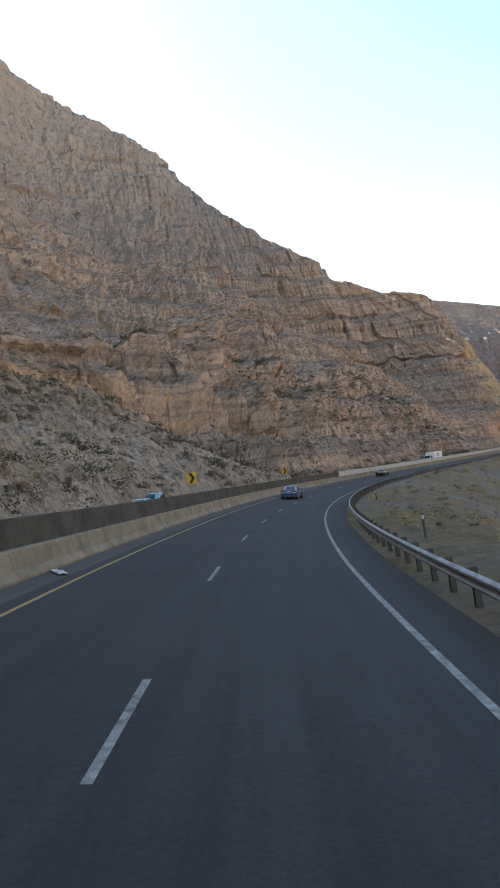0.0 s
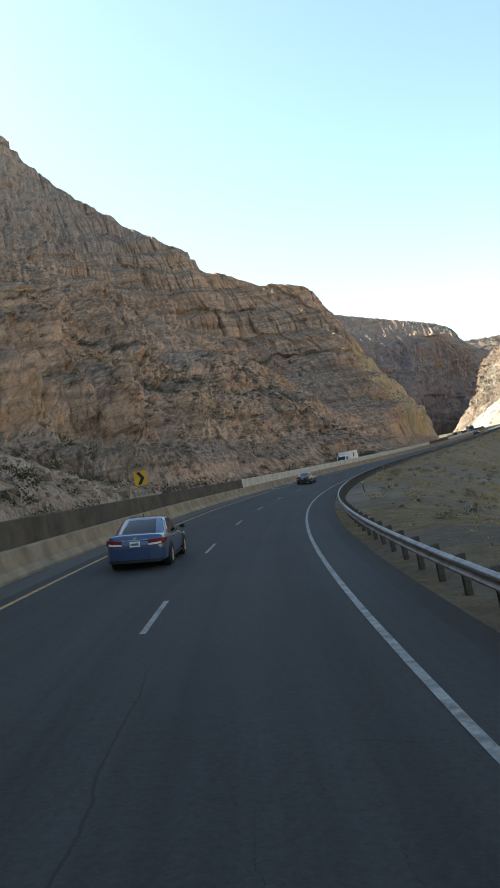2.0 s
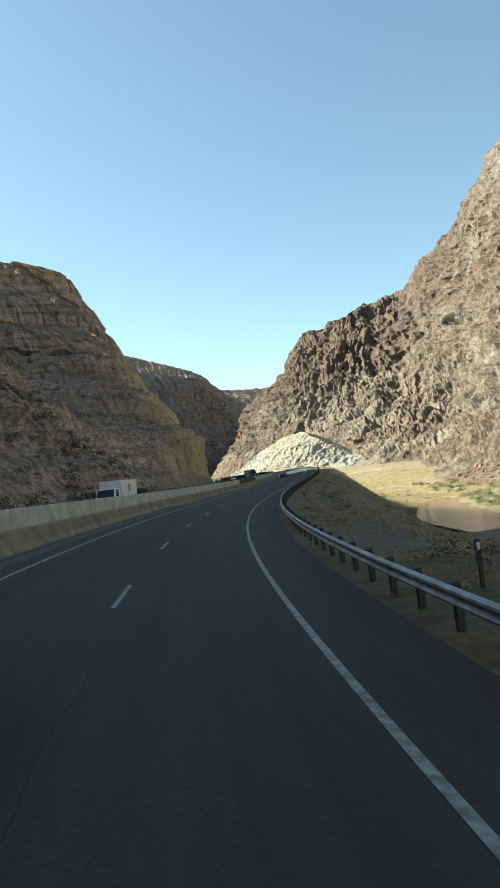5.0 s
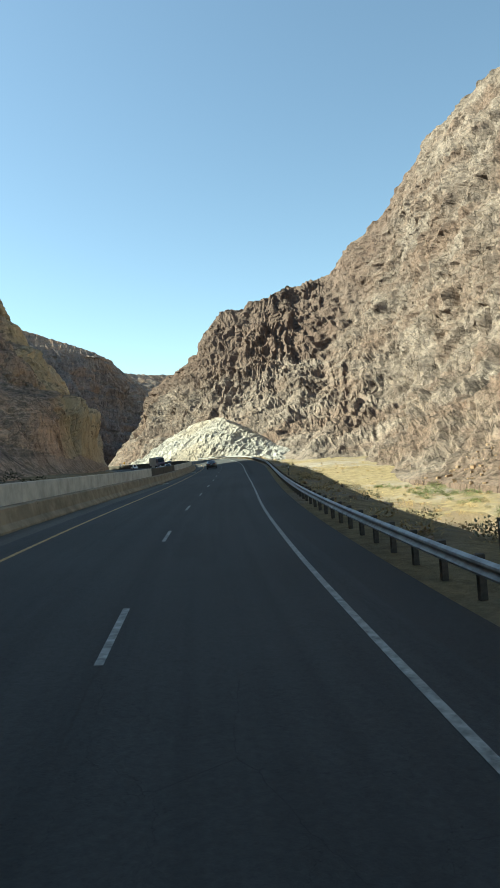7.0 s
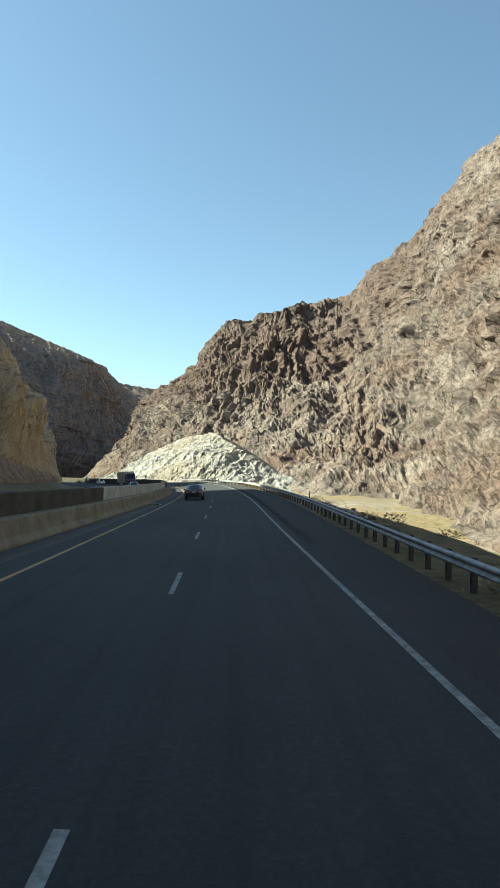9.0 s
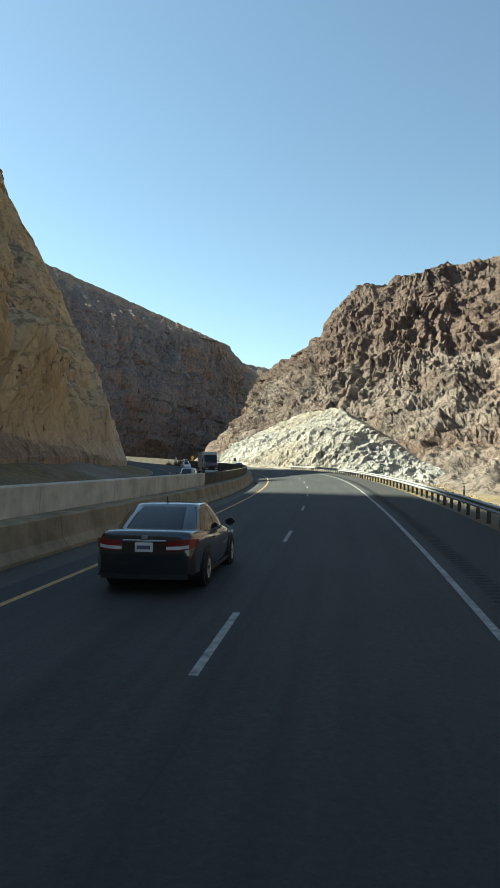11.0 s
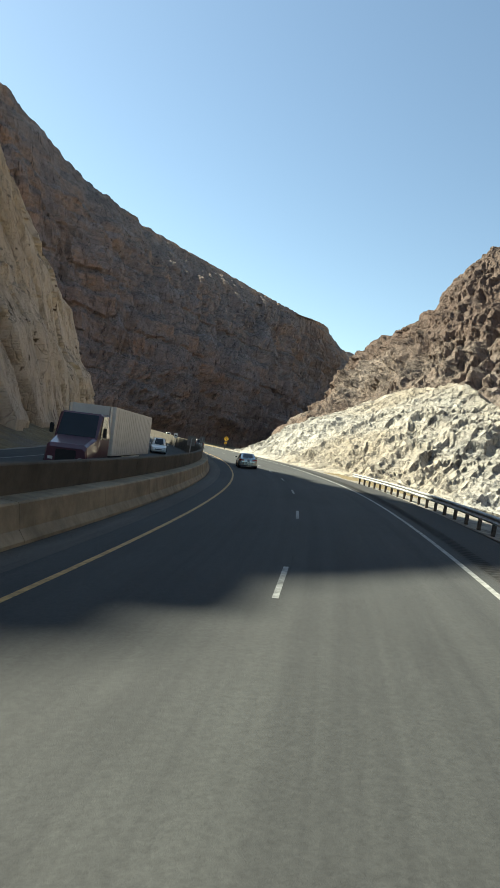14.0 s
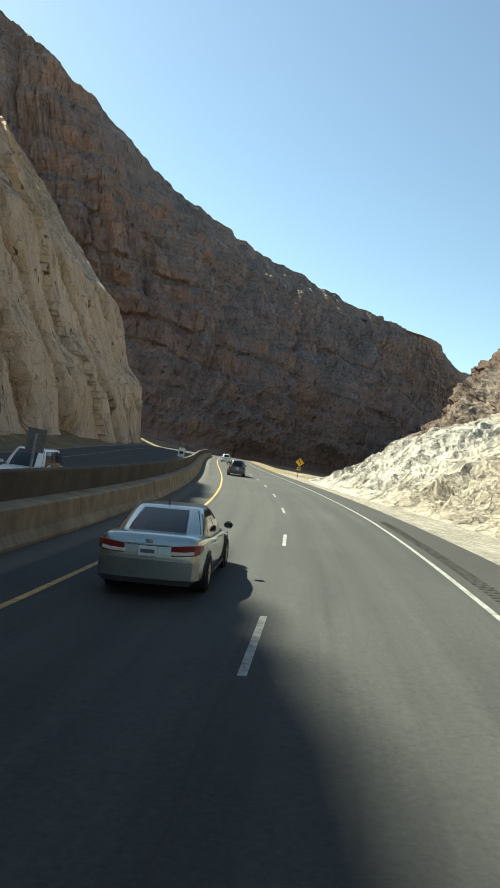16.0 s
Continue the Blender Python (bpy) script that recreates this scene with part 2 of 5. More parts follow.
def ground_mat():
    m, nt, bs = node_mat("desert_ground")
    sand = ramp(nt, noisy(nt, 0.05, 6, 0.65), ((0.34, (0.135, 0.118, 0.098)), (0.5, (0.195, 0.165, 0.13)), (0.66, (0.265, 0.238, 0.20))))
    grass = ramp(nt, noisy(nt, 0.6, 6, 0.75), ((0.35, (0.12, 0.093, 0.052)), (0.6, (0.245, 0.19, 0.105))))
    where = ramp(nt, noisy(nt, 0.032, 5, 0.7), ((0.42, (0, 0, 0)), (0.52, (0.9, 0.9, 0.9))))
    col = mix(nt, where, sand, grass)
    stones = ramp(nt, noisy(nt, 2.2, 7, 0.8), ((0.3, (0.55, 0.55, 0.55)), (0.5, (1, 1, 1)), (0.7, (1.35, 1.33, 1.3))))
    nt.links.new(mix(nt, 0.8, col, stones, "MULTIPLY"), bs.inputs["Base Color"])
    bs.inputs["Roughness"].default_value = 0.97
    bs.inputs["Specular IOR Level"].default_value = 0.1
    bump(nt, bs, noisy(nt, 1.3, 8, 0.75), 1.0, 0.35)
    return m


GROUND = ground_mat()
CONCRETE = plain("tan_stained_concrete", (0.225, 0.182, 0.125), 0.9, 0, 0.28, 0.9, 0.2, 0, 0.02)
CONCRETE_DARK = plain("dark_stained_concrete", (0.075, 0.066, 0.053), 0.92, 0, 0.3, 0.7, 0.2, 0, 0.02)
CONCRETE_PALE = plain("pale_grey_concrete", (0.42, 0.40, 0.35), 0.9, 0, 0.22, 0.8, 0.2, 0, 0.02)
STEEL = plain("galvanised_steel", (0.33, 0.33, 0.325), 0.6, 0.6, 0.3, 2.5)
POST = plain("weathered_timber_post", (0.075, 0.06, 0.048), 0.9, 0, 0.35, 8.0)


# ---- helpers for meshes ----
def part(name, bm, material, parent=None, label="", smooth=False):
    """One mesh object out of a bmesh, under a thing or a part."""
    me = bpy.data.meshes.new(name)
    bm.to_mesh(me)
    bm.free()
    me.materials.append(material)
    if smooth:
        me.polygons.foreach_set("use_smooth", [True] * len(me.polygons))
    ob = new(name, me)
    if parent:
        ob.parent = parent
    if label:
        ob["label"] = label
    return ob


def raw(name, verts, faces, material, parent=None, smooth=False):
    me = bpy.data.meshes.new(name)
    me.from_pydata([tuple(v) for v in verts], [], [tuple(f) for f in faces])
    me.materials.append(material)
    if smooth:
        me.polygons.foreach_set("use_smooth", [True] * len(me.polygons))
    me.update()
    ob = new(name, me)
    if parent:
        ob.parent = parent
    return ob


def grid_mesh(name, x, y, z, material, smooth=True):
    """A sheet out of three arrays of one shape."""
    n, m = x.shape
    me = bpy.data.meshes.new(name)
    co = np.stack([x, y, z], -1).reshape(-1, 3).astype(np.float32)
    i = (np.arange(n - 1)[:, None] * m + np.arange(m - 1)).ravel()
    quads = np.stack([i, i + m, i + m + 1, i + 1], 1).astype(np.int32)
    me.vertices.add(len(co))
    me.vertices.foreach_set("co", co.ravel())
    me.loops.add(quads.size)
    me.loops.foreach_set("vertex_index", quads.ravel())
    me.polygons.add(len(quads))
    me.polygons.foreach_set("loop_start", np.arange(0, quads.size, 4, dtype=np.int32))
    me.polygons.foreach_set("use_smooth", np.full(len(quads), smooth))
    me.update(calc_edges=True)
    me.materials.append(material)
    return new(name, me)


def hashed(i, j, k, seed):
    h = (i * 374761393 + j * 668265263 + k * 2147483647 + seed * 1274126177) & 0xFFFFFFFF
    h = ((h ^ (h >> 13)) * 1103515245) & 0xFFFFFFFF
    h = ((h ^ (h >> 16)) * 2654435761) & 0xFFFFFFFF
    return ((h ^ (h >> 15)) & 0xFFFF) / 32767.5 - 1


def value_noise(x, y, z, seed=0):
    """Smooth noise from -1 to 1 over arrays of places."""
    xi, yi, zi = (np.floor(a).astype(np.int64) for a in (x, y, z))
    fx, fy, fz = x - xi, y - yi, z - zi
    fx, fy, fz = (a * a * (3 - 2 * a) for a in (fx, fy, fz))
    out = 0
    for a in (0, 1):
        for b in (0, 1):
            for c in (0, 1):
                w = (fx if a else 1 - fx) * (fy if b else 1 - fy) * (fz if c else 1 - fz)
                out = out + w * hashed(xi + a, yi + b, zi + c, seed)
    return out


def fractal(x, y, z, size, octaves=4, gain=0.5, seed=0, ridged=False):
    out, amp, f = 0, 1.0, 1.0 / size
    for o in range(octaves):
        n = value_noise(x * f + 17.3 * o, y * f - 9.1 * o, z * f + 5.7 * o, seed + o)
        out = out + amp * (1 - 2 * np.abs(n) if ridged else n)
        amp, f = amp * gain, f * 2.03
    return out


def worley(x, y, z, seed):
    """Distance to the nearest of one random point in each unit cell."""
    xi, yi, zi = (np.floor(a).astype(np.int64) for a in (x, y, z))
    best = np.full(x.shape, 9.0)
    for a in (-1, 0, 1):
        for b in (-1, 0, 1):
            for c in (-1, 0, 1):
                i, j, k = xi + a, yi + b, zi + c
                dx = i + 0.5 + 0.45 * hashed(i, j, k, seed) - x
                dy = j + 0.5 + 0.45 * hashed(i, j, k, seed + 7) - y
                dz = k + 0.5 + 0.45 * hashed(i, j, k, seed + 13) - z
                best = np.minimum(best, dx * dx + dy * dy + dz * dz)
    return np.sqrt(best)


def smooth_step(a, b, x):
    t = np.clip((x - a) / (b - a + 1e-12), 0, 1)
    return t * t * (3 - 2 * t)


# ---- the road's line: bends by knots of curvature, height and bank ----
STEP = 1.0
ROAD_FROM, ROAD_TO = -90.0, 720.0
BEND_AT = (-90, -60, -20, 20, 60, 100, 140, 180, 220, 260, 300, 340, 380, 420, 460, 500, 540, 580, 620, 660, 700, 720)
BEND = (0.0, 0.00062, 0.00156, 0.0025, 0.0034, 0.00374, 0.00357, 0.00286, 0.00157, -0.00012, -0.00085, -0.00144, -0.00268, -0.00377, -0.00319, -0.00121, 0.00049, 0.00056, -0.00049, -0.00294, -0.006, -0.006)
HEIGHT_AT = (-90, 0, 27, 40, 81, 108, 185, 218, 251, 273, 341, 369, 391, 410, 425, 470, 720)
HEIGHT = (0.6, 0.0, -0.27, -0.36, -0.5, -0.54, -0.58, -0.4, -0.04, 0.31, 1.72, 2.27, 2.64, 2.87, 3.0, 3.05, 3.0)
BANK_AT = (-90, 0, 95, 190, 273, 355, 425, 480, 540, 600, 720)
BANK = (5, 6.5, 7.5, 4.3, -0.7, -6, -6.7, -5, -2, 0, -3)
RS = np.arange(ROAD_FROM, ROAD_TO + STEP, STEP)
_k = np.interp(RS - 2.0, BEND_AT, BEND)
_th = np.concatenate([[0], np.cumsum((_k[1:] + _k[:-1]) / 2) * STEP])
_zero = int(-ROAD_FROM / STEP)
RTH = _th - _th[_zero]
_mid = (RTH[1:] + RTH[:-1]) / 2
RX = np.concatenate([[0], np.cumsum(np.sin(_mid)) * STEP])
RY = np.concatenate([[0], np.cumsum(np.cos(_mid)) * STEP])
RX, RY = RX - RX[_zero] + 0.09, RY - RY[_zero] + 0.08


def smoothed(at, values):
    v = np.interp(RS, at, values)
    pad = np.pad(v, 15, mode="edge")
    return np.convolve(pad, np.ones(31) / 31, mode="valid")


RZ, RB = smoothed(HEIGHT_AT, HEIGHT), np.tan(np.radians(smoothed(BANK_AT, BANK)))


def road_z(s, l):
    """Height of the pavement at s along it and l to the right of our lane's middle."""
    b, z = np.interp(s, RS, RB), np.interp(s, RS, RZ)
    near = np.clip(l, -9.0, 4.0)
    far = np.clip(l + 9.0, -20.0, 0.0)
    return z - b * (near + 0.4) - 0.55 * b * far


def road_xy(s, l):
    x, y, a = np.interp(s, RS, RX), np.interp(s, RS, RY), np.interp(s, RS, RTH)
    return x + l * np.cos(a), y - l * np.sin(a)


def road_at(s, l, up=0.0):
    x, y = road_xy(s, l)
    return Vector((float(x), float(y), float(road_z(s, l)) + up))


def road_pose(s, l, up=0.0, turn=0.0):
    """A thing on the pavement, facing along the road and leaning with its bank."""
    a, b = float(np.interp(s, RS, RTH)), float(np.interp(s, RS, RB))
    if l < -9:
        b *= 0.55
    b *= math.cos(radians(turn))
    return Matrix.Translation(road_at(s, l, up)) @ pose(0, 0, 0, 0, math.degrees(math.atan(b)), -math.degrees(a) + turn)


def ribbon(name, s0, s1, l0, l1, up, material, ds=2.0, cols=2):
    n = max(2, int(abs(s1 - s0) / ds) + 1)
    s, l = np.meshgrid(np.linspace(s0, s1, n), np.linspace(l0, l1, cols), indexing="ij")
    x, y = road_xy(s, l)
    ob = grid_mesh(name, x, y, road_z(s, l) + up, material)
    uv = ob.data.uv_layers.new(name="along")
    ids = np.empty(len(ob.data.loops), dtype=np.int32)
    ob.data.loops.foreach_get("vertex_index", ids)
    uv.data.foreach_set("uv", np.stack([s.ravel()[ids], l.ravel()[ids]], 1).astype(np.float32).ravel())
    return ob


# ---- ground: one sheet to the horizon ----
def nearest_road(x, y):
    s, l = np.empty_like(x), np.empty_like(x)
    px, py, pa = RX[::3], RY[::3], RTH[::3]
    for r in range(x.shape[0]):
        d = (x[r][:, None] - px) ** 2 + (y[r][:, None] - py) ** 2
        i = d.argmin(1)
        dx, dy = x[r] - px[i], y[r] - py[i]
        s[r] = RS[::3][i] + dx * np.sin(pa[i]) + dy * np.cos(pa[i])
        l[r] = dx * np.cos(pa[i]) - dy * np.sin(pa[i])
        away = np.sqrt(d[np.arange(len(i)), i])
        l[r] = np.where(np.abs(l[r]) > 0.5 * away, np.sign(l[r]) * away, np.sign(l[r] + 1e-9) * away)
    return s, l


def stretch(lo, hi, step, reach):
    mid = np.arange(lo, hi + step, step)
    out, d, far = [], step, 0.0
    while far < reach:
        d *= 1.25
        far += d
        out.append(far)
    out = np.array(out)
    return np.concatenate([lo - out[::-1], mid, hi + out])


gx, gy = np.meshgrid(stretch(-120, 420, 2.5, 3500), stretch(-110, 640, 2.5, 3500), indexing="ij")
gs, gl = nearest_road(gx, gy)
edge = road_z(gs, np.clip(gl, -29, 5.0))
valley_depth = np.interp(gs, (-90, 250, 345, 400, 450), (-6.5, -7.5, -6.5, -1.0, 1.6))
drop = smooth_step(np.interp(gs, (-90, 200, 300, 400), (5.0, 5.5, 9, 10)), np.interp(gs, (-90, 150, 250, 400), (24, 26, 23, 18)), gl)
gz = edge * (1 - drop) + np.where(gl > 5, np.minimum(valley_depth, edge - 0.3), 0) * drop - 0.10
rough = fractal(gx, gy, gx * 0, 22, 4, 0.5, 3)
loose = np.clip((np.abs(gl + 11) - 17) / 8, 0, 1)
gz = gz - 0.3 * smooth_step(-22.8, -21.0, gl) * smooth_step(2.6, 1.2, gl)
gz = gz + rough * 0.55 * loose + 0.25 * fractal(gx, gy, gx * 0, 4.5, 3, 0.5, 9) * loose
gz = gz + 2.0 * smooth_step(-22.5, -33.0, gl) * smooth_step(180, 280, gs)
gz = gz - 0.9 * np.exp(-(((gl - 29 - 2 * np.sin(gs / 22.0)) / 6.5) ** 2)) * smooth_step(205, 225, gs) * smooth_step(320, 300, gs)
# a stony slope leaning on the cliff, past the opposite carriageway
scree = np.clip((-24.5 - gl) * 0.72, 0, 26) * smooth_step(165, 120, gs)
gz = gz + scree + 0.5 * fractal(gx, gy, gx * 0, 9, 4, 0.6, 19) * np.clip(scree / 3, 0, 1)
gz = np.where(np.hypot(gx - 200, gy - 300) > 1500, -10, gz)
ground = grid_mesh("ground", gx, gy, gz, GROUND)
tagged(ground, "dry sandy desert ground with sparse yellow grass", "ground", kind="structure")


# the rubble sheet of that slope
ts, tl = np.meshgrid(np.arange(-70, 186, 0.7), np.arange(-24.6, -72, -0.7), indexing="ij")
tx, ty = road_xy(ts, tl)
tz = road_z(ts, np.clip(tl, -29, 5)) + np.clip((-24.5 - tl) * 0.72, 0, 26) * smooth_step(165, 120, ts)
SCREE = rock_mat("brown_scree_rubble", (0.25, 0.19, 0.145), (0.38, 0.295, 0.225), (0.50, 0.405, 0.32), (0.33, 0.245, 0.175), 0.1, 0.5, 0.3, None, None, 0.7, 4.0)


# ---- cliffs: a face drawn between three guide lines, broken into beds and buttresses ----
def guide(points, n):
    """A smooth line through a few places, in n even steps of its knots."""
    p = np.array(points, float)
    t = np.linspace(0, len(p) - 1, n)
    i = np.clip(t.astype(int), 0, len(p) - 2)
    f = (t - i)[:, None]
    a, b, c, d = p[np.maximum(i - 1, 0)], p[i], p[i + 1], p[np.minimum(i + 2, len(p) - 1)]
    return 0.5 * (2 * b + (c - a) * f + (2 * a - 5 * b + 4 * c - d) * f**2 + (3 * b - a - 3 * c + d) * f**3)


def cells(u, w, su, sw, seed):
    """Blocks of broken rock: one random height to each cell, cells shifted course by course."""
    row = np.floor(w / sw).astype(np.int64)
    shift = hashed(row, 0 * row, 0 * row, seed) * 0.5
    col = np.floor(u / su + shift).astype(np.int64)
    return hashed(col, row, 0 * row, seed + 1)


def facets(u, w, su, sw, seed):
    """Angular rock: each cell is a tilted flat face; also gives the width to the nearest joint."""
    x, y = u / su, w / sw
    xi, yi = np.floor(x).astype(np.int64), np.floor(y).astype(np.int64)
    near, second, face = np.full(x.shape, 9.0), np.full(x.shape, 9.0), np.zeros(x.shape)
    for a in (-1, 0, 1):
        for b in (-1, 0, 1):
            i, j = xi + a, yi + b
            h = hashed(i, j, 0 * i, seed + 3)
            dx = x - (i + 0.5 + 0.45 * hashed(i, j, 0 * i, seed))
            dy = y - (j + 0.5 + 0.45 * hashed(i, j, 0 * i, seed + 1))
            d = dx * dx + dy * dy
            second = np.minimum(second, np.maximum(near, d))
            face = np.where(d < near, h + 0.8 * dx * hashed(i, j, 0 * i, seed + 5) + 0.7 * dy * hashed(i, j, 0 * i, seed + 6), face)
            near = np.minimum(near, d)
    return face, np.sqrt(second) - np.sqrt(near)


inside = smooth_step(-24.6, -26.5, tl) * smooth_step(182, 160, ts)
tz = tz - 0.25 + 1.15 * inside + inside * (0.9 * fractal(tx, ty, tx * 0, 9, 4, 0.6, 19) + 0.55 * facets(tx, ty, 2.6, 2.6, 301)[0] + 0.3 * facets(tx, ty, 1.3, 1.3, 303)[0])
tagged(grid_mesh("scree", tx, ty, tz, SCREE, False), "brown stony scree slope under the cliff", "scree", kind="structure")


def cliff(name, base, mid, crest, nu, nv, material, seed, bulge=(0, 34), butt=9.0, bed=3.0, block=1.0, beds=9.0, plateau=160.0, calm=None, label="", up=1.0, knee=1.15, crag=(), peaks=0.0, crest_calm=0.75, talus=None, lean=0.3, skew=0.0, bench=None, slabs=None, lift=None, columns=0.0, foot_to=0.14):
    lines = [guide(g, nu) for g in (base, mid, crest)]
    if lift is not None:
        # steps along the skyline, and crest raised for the shadow it casts
        lines[2][:, 2] += np.interp(lines[2][:, 0], *zip(*lift)) * (np.arange(nu) < 0.72 * nu)
    v = np.linspace(0, 1, nv)[None, :, None]
    a, b, c = (g[:, None, :] for g in lines)
    k = 0.42
    low, high = np.clip(v / k, 0, 1), np.clip((v - k) / (1 - k), 0, 1)
    p = np.where(v < k, a + (b - a) * (low**knee), b + (c - b) * high**0.95)
    if talus is not None:
        # a hollow foot where a stony slope leans on the face
        hollow = 1 + 2.4 * smooth_step(*talus, p[..., 1])
        p[..., 2] = np.where(v[..., 0] < k, (a + (b - a) * low ** (knee * hollow[..., None]))[..., 2], p[..., 2])
    if bench is not None:
        # the upper face hangs back below its crest
        sag = smooth_step(*bench, p[..., 0]) * (v[..., 0] > k)
        p[..., 2] = p[..., 2] + sag * ((b + (c - b) * high**1.8)[..., 2] - p[..., 2])
    x, y, z = p[..., 0], p[..., 1], p[..., 2]
    du, dv = np.gradient(p, axis=0), np.gradient(p, axis=1)
    nrm = np.cross(du, dv)
    nrm /= np.linalg.norm(nrm, axis=-1, keepdims=True) + 1e-9
    out = nrm * np.array([1, 1, lean])
    soft = np.ones_like(x) if calm is None else calm(x, y, z)
    vv = v[..., 0] + 0 * x
    foot = smooth_step(-0.2 if foot_to > 0.3 else 0.0, foot_to, vv) * smooth_step(0.0, 0.05, vv)
    top = 1 - crest_calm * smooth_step(0.72, 1.0, vv)
    top_bed = 1 - 0.75 * crest_calm * smooth_step(0.5, 0.85, vv)
    run = np.concatenate([[0], np.cumsum(np.linalg.norm(np.diff(lines[1], axis=0), axis=1))])[:, None] + 0 * x
    wob = 2.2 * fractal(x, y, z, 14, 3, 0.55, seed + 3)
    # rounded knobs with sharp creases
    size = bulge[1]
    wx, wy, wz = x + wob, y - wob, z + 0.5 * wob
    n1 = 0.58 - worley(wx / size, wy / size, wz / (size * 1.5), seed + 71)
    n2 = 0.58 - worley(wx / size * 2.6, wy / size * 2.6, wz / size * 1.7, seed + 72)
    n3 = 0.58 - worley(x / size * 7, y / size * 7, z / size * 5, seed + 73)
    knobs = bulge[0] * (n1 + n2 * 0.5 + n3 * 0.2)
    # upright buttresses and gullies, then level beds with ledges, then broken blocks
    big = fractal(x, y, z * 0.3, 46, 3, 0.5, seed, True)
    gully = fractal(run + wob, z * 0.16 + wob, 0 * z, 15, 4, 0.55, seed + 11, True)
    zz = z + 2.5 * fractal(x, y, z, 60, 3, 0.5, seed + 21) + 0.06 * x
    phase = zz / beds + 0.35 * value_noise(zz / 23.0, x / 120, y / 120, seed + 31)
    frac, step = phase - np.floor(phase), np.floor(phase).astype(np.int64)
    ledge = smooth_step(0.62 if columns else 0.45, 0.95, frac) - frac + 0.4 * hashed(step, 0 * step, 0 * step, seed)
    ledge = ledge * (0.6 + 0.6 * value_noise(x / 35, y / 35, z / 20, seed + 33))
    blk = 1.2 * cells(run + wob, zz + 0.6 * wob, 6.5, beds * 0.6, seed + 41) + 0.6 * cells(run + wob * 0.7, zz + 0.3 * wob, 2.6, 2.1, seed + 43) + 0.6 * fractal(x, y, z, 3.0, 2, 0.6, seed + 45)
    flute = fractal(run + wob * 0.6, z * 0.1 + wob * 0.3, 0 * z, 5.5, 3, 0.6, seed + 47, True) * (0.5 + 0.5 * smooth_step(-0.2, 0.3, value_noise(x / 30, y / 30, z / 12, seed + 49)))
    blk = blk + 1.0 * flute
    push = foot * soft * (top * (butt * (big * 0.5 + gully * 0.4) + knobs) - (bed * top_bed * ledge * 1.6 - block * (0.4 + 0.6 * top) * blk))
    # thick beds split by upright joints into columns
    thick_bed = (1 - smooth_step(0.66, 0.78, frac)) * smooth_step(-0.65, -0.25, value_noise(x / 55, y / 55, z / 30, seed + 35) + 0.35 * hashed(step, 0 * step, 0 * step, seed + 36))
    if columns:
        for width, amp, cut_in in ((11.0, 1.5, 1.6), (4.6, 0.7, 0.8)):
            u = (run + 0.9 * wob) / width + 0.5 * hashed(step // 2, 0 * step, 0 * step, seed + 37)
            col = np.floor(u).astype(np.int64)
            off = np.abs(u - col - 0.5)
            gate = 0.3 + 0.7 * smooth_step(-0.2, 0.4, hashed(col, step // 2, 0 * step, seed + 38))
            push = push + foot * soft * (0.4 + 0.6 * top) * columns * (0.25 + 0.75 * thick_bed) * (amp * hashed(col, step, 0 * step, seed + 39) - cut_in * gate * smooth_step(0.5 - 1.1 / width, 0.5, off))
    if slabs is not None:
        lane = (run + 0.62 * z + 1.5 * wob) / slabs
        mid_lane = np.floor(lane).astype(np.int64)
        away = np.abs(lane - mid_lane - 0.5 - 0.2 * hashed(mid_lane, 0 * mid_lane, 0 * mid_lane, seed + 111))
        gully_at = (1 - smooth_step(0.07, 0.15, away + 0.03 * fractal(x, y, z, 4, 3, 0.6, seed + 113))) * (1 - soft) / 0.7
        push = push - 2.4 * gully_at + 1.1 * hashed(mid_lane, 0 * mid_lane, 0 * mid_lane, seed + 115) * (1 - soft)
        thick_bed = np.clip(np.maximum(thick_bed, (1 - soft) / 0.6) - 1.3 * gully_at, 0, 1)
    up_run = np.concatenate([np.zeros((nu, 1)), np.cumsum(np.linalg.norm(np.diff(p, axis=1), axis=-1), axis=1)], 1)
    for c, (su, sw, amp, joint) in enumerate(crag):
        bend = 0.3 * su * fractal(x, y, z, 1.6 * su, 3, 0.55, seed + 81 + c)
        face, gap = facets(run + bend, (up_run if skew else zz) + 0.5 * bend + skew * run, su, sw, seed + 91 + 7 * c)
        push = push + foot * soft * (0.35 + 0.65 * top) * (amp * (0.5 + face) * smooth_step(0.0, 0.42, gap) - joint * (1 - smooth_step(0.0, 0.2, gap)))
    q = p + out * push[..., None]
    q[..., 2] += foot * soft * up * 1.4 * fractal(x, y, z * 0, 9, 4, 0.55, seed + 51)
    if peaks:
        spike = fractal(run, 0 * run, 0 * run, 34, 4, 0.6, seed + 101) + 0.25 * facets(run, up_run * 0, 13, 13, seed + 103)[0]
        q[..., 2] += peaks * spike * smooth_step(0.6, 1.0, vv)
    # behind the crest the top runs back and down
    back = lines[2] - lines[1]
    back[:, 2] = 0
    back /= np.linalg.norm(back, axis=1, keepdims=True) + 1e-9
    tops = []
    for d, drop_z in ((0.12, 0.01), (0.4, 0.06), (1.0, 0.25), (1.6, 0.9)):
        t = q[:, -1] + back * plateau * d
        t[:, 2] = q[:, -1, 2] * (1 - drop_z) + 1.0 * value_noise(t[:, 0] / 20, t[:, 1] / 20, t[:, 0] * 0, seed + 61)
        tops.append(t)
    q[:, 0, 2] -= 4.0
    q = np.concatenate([q] + [t[:, None] for t in tops], 1)
    ob = grid_mesh(name, q[..., 0], q[..., 1], q[..., 2], material, smooth=False)
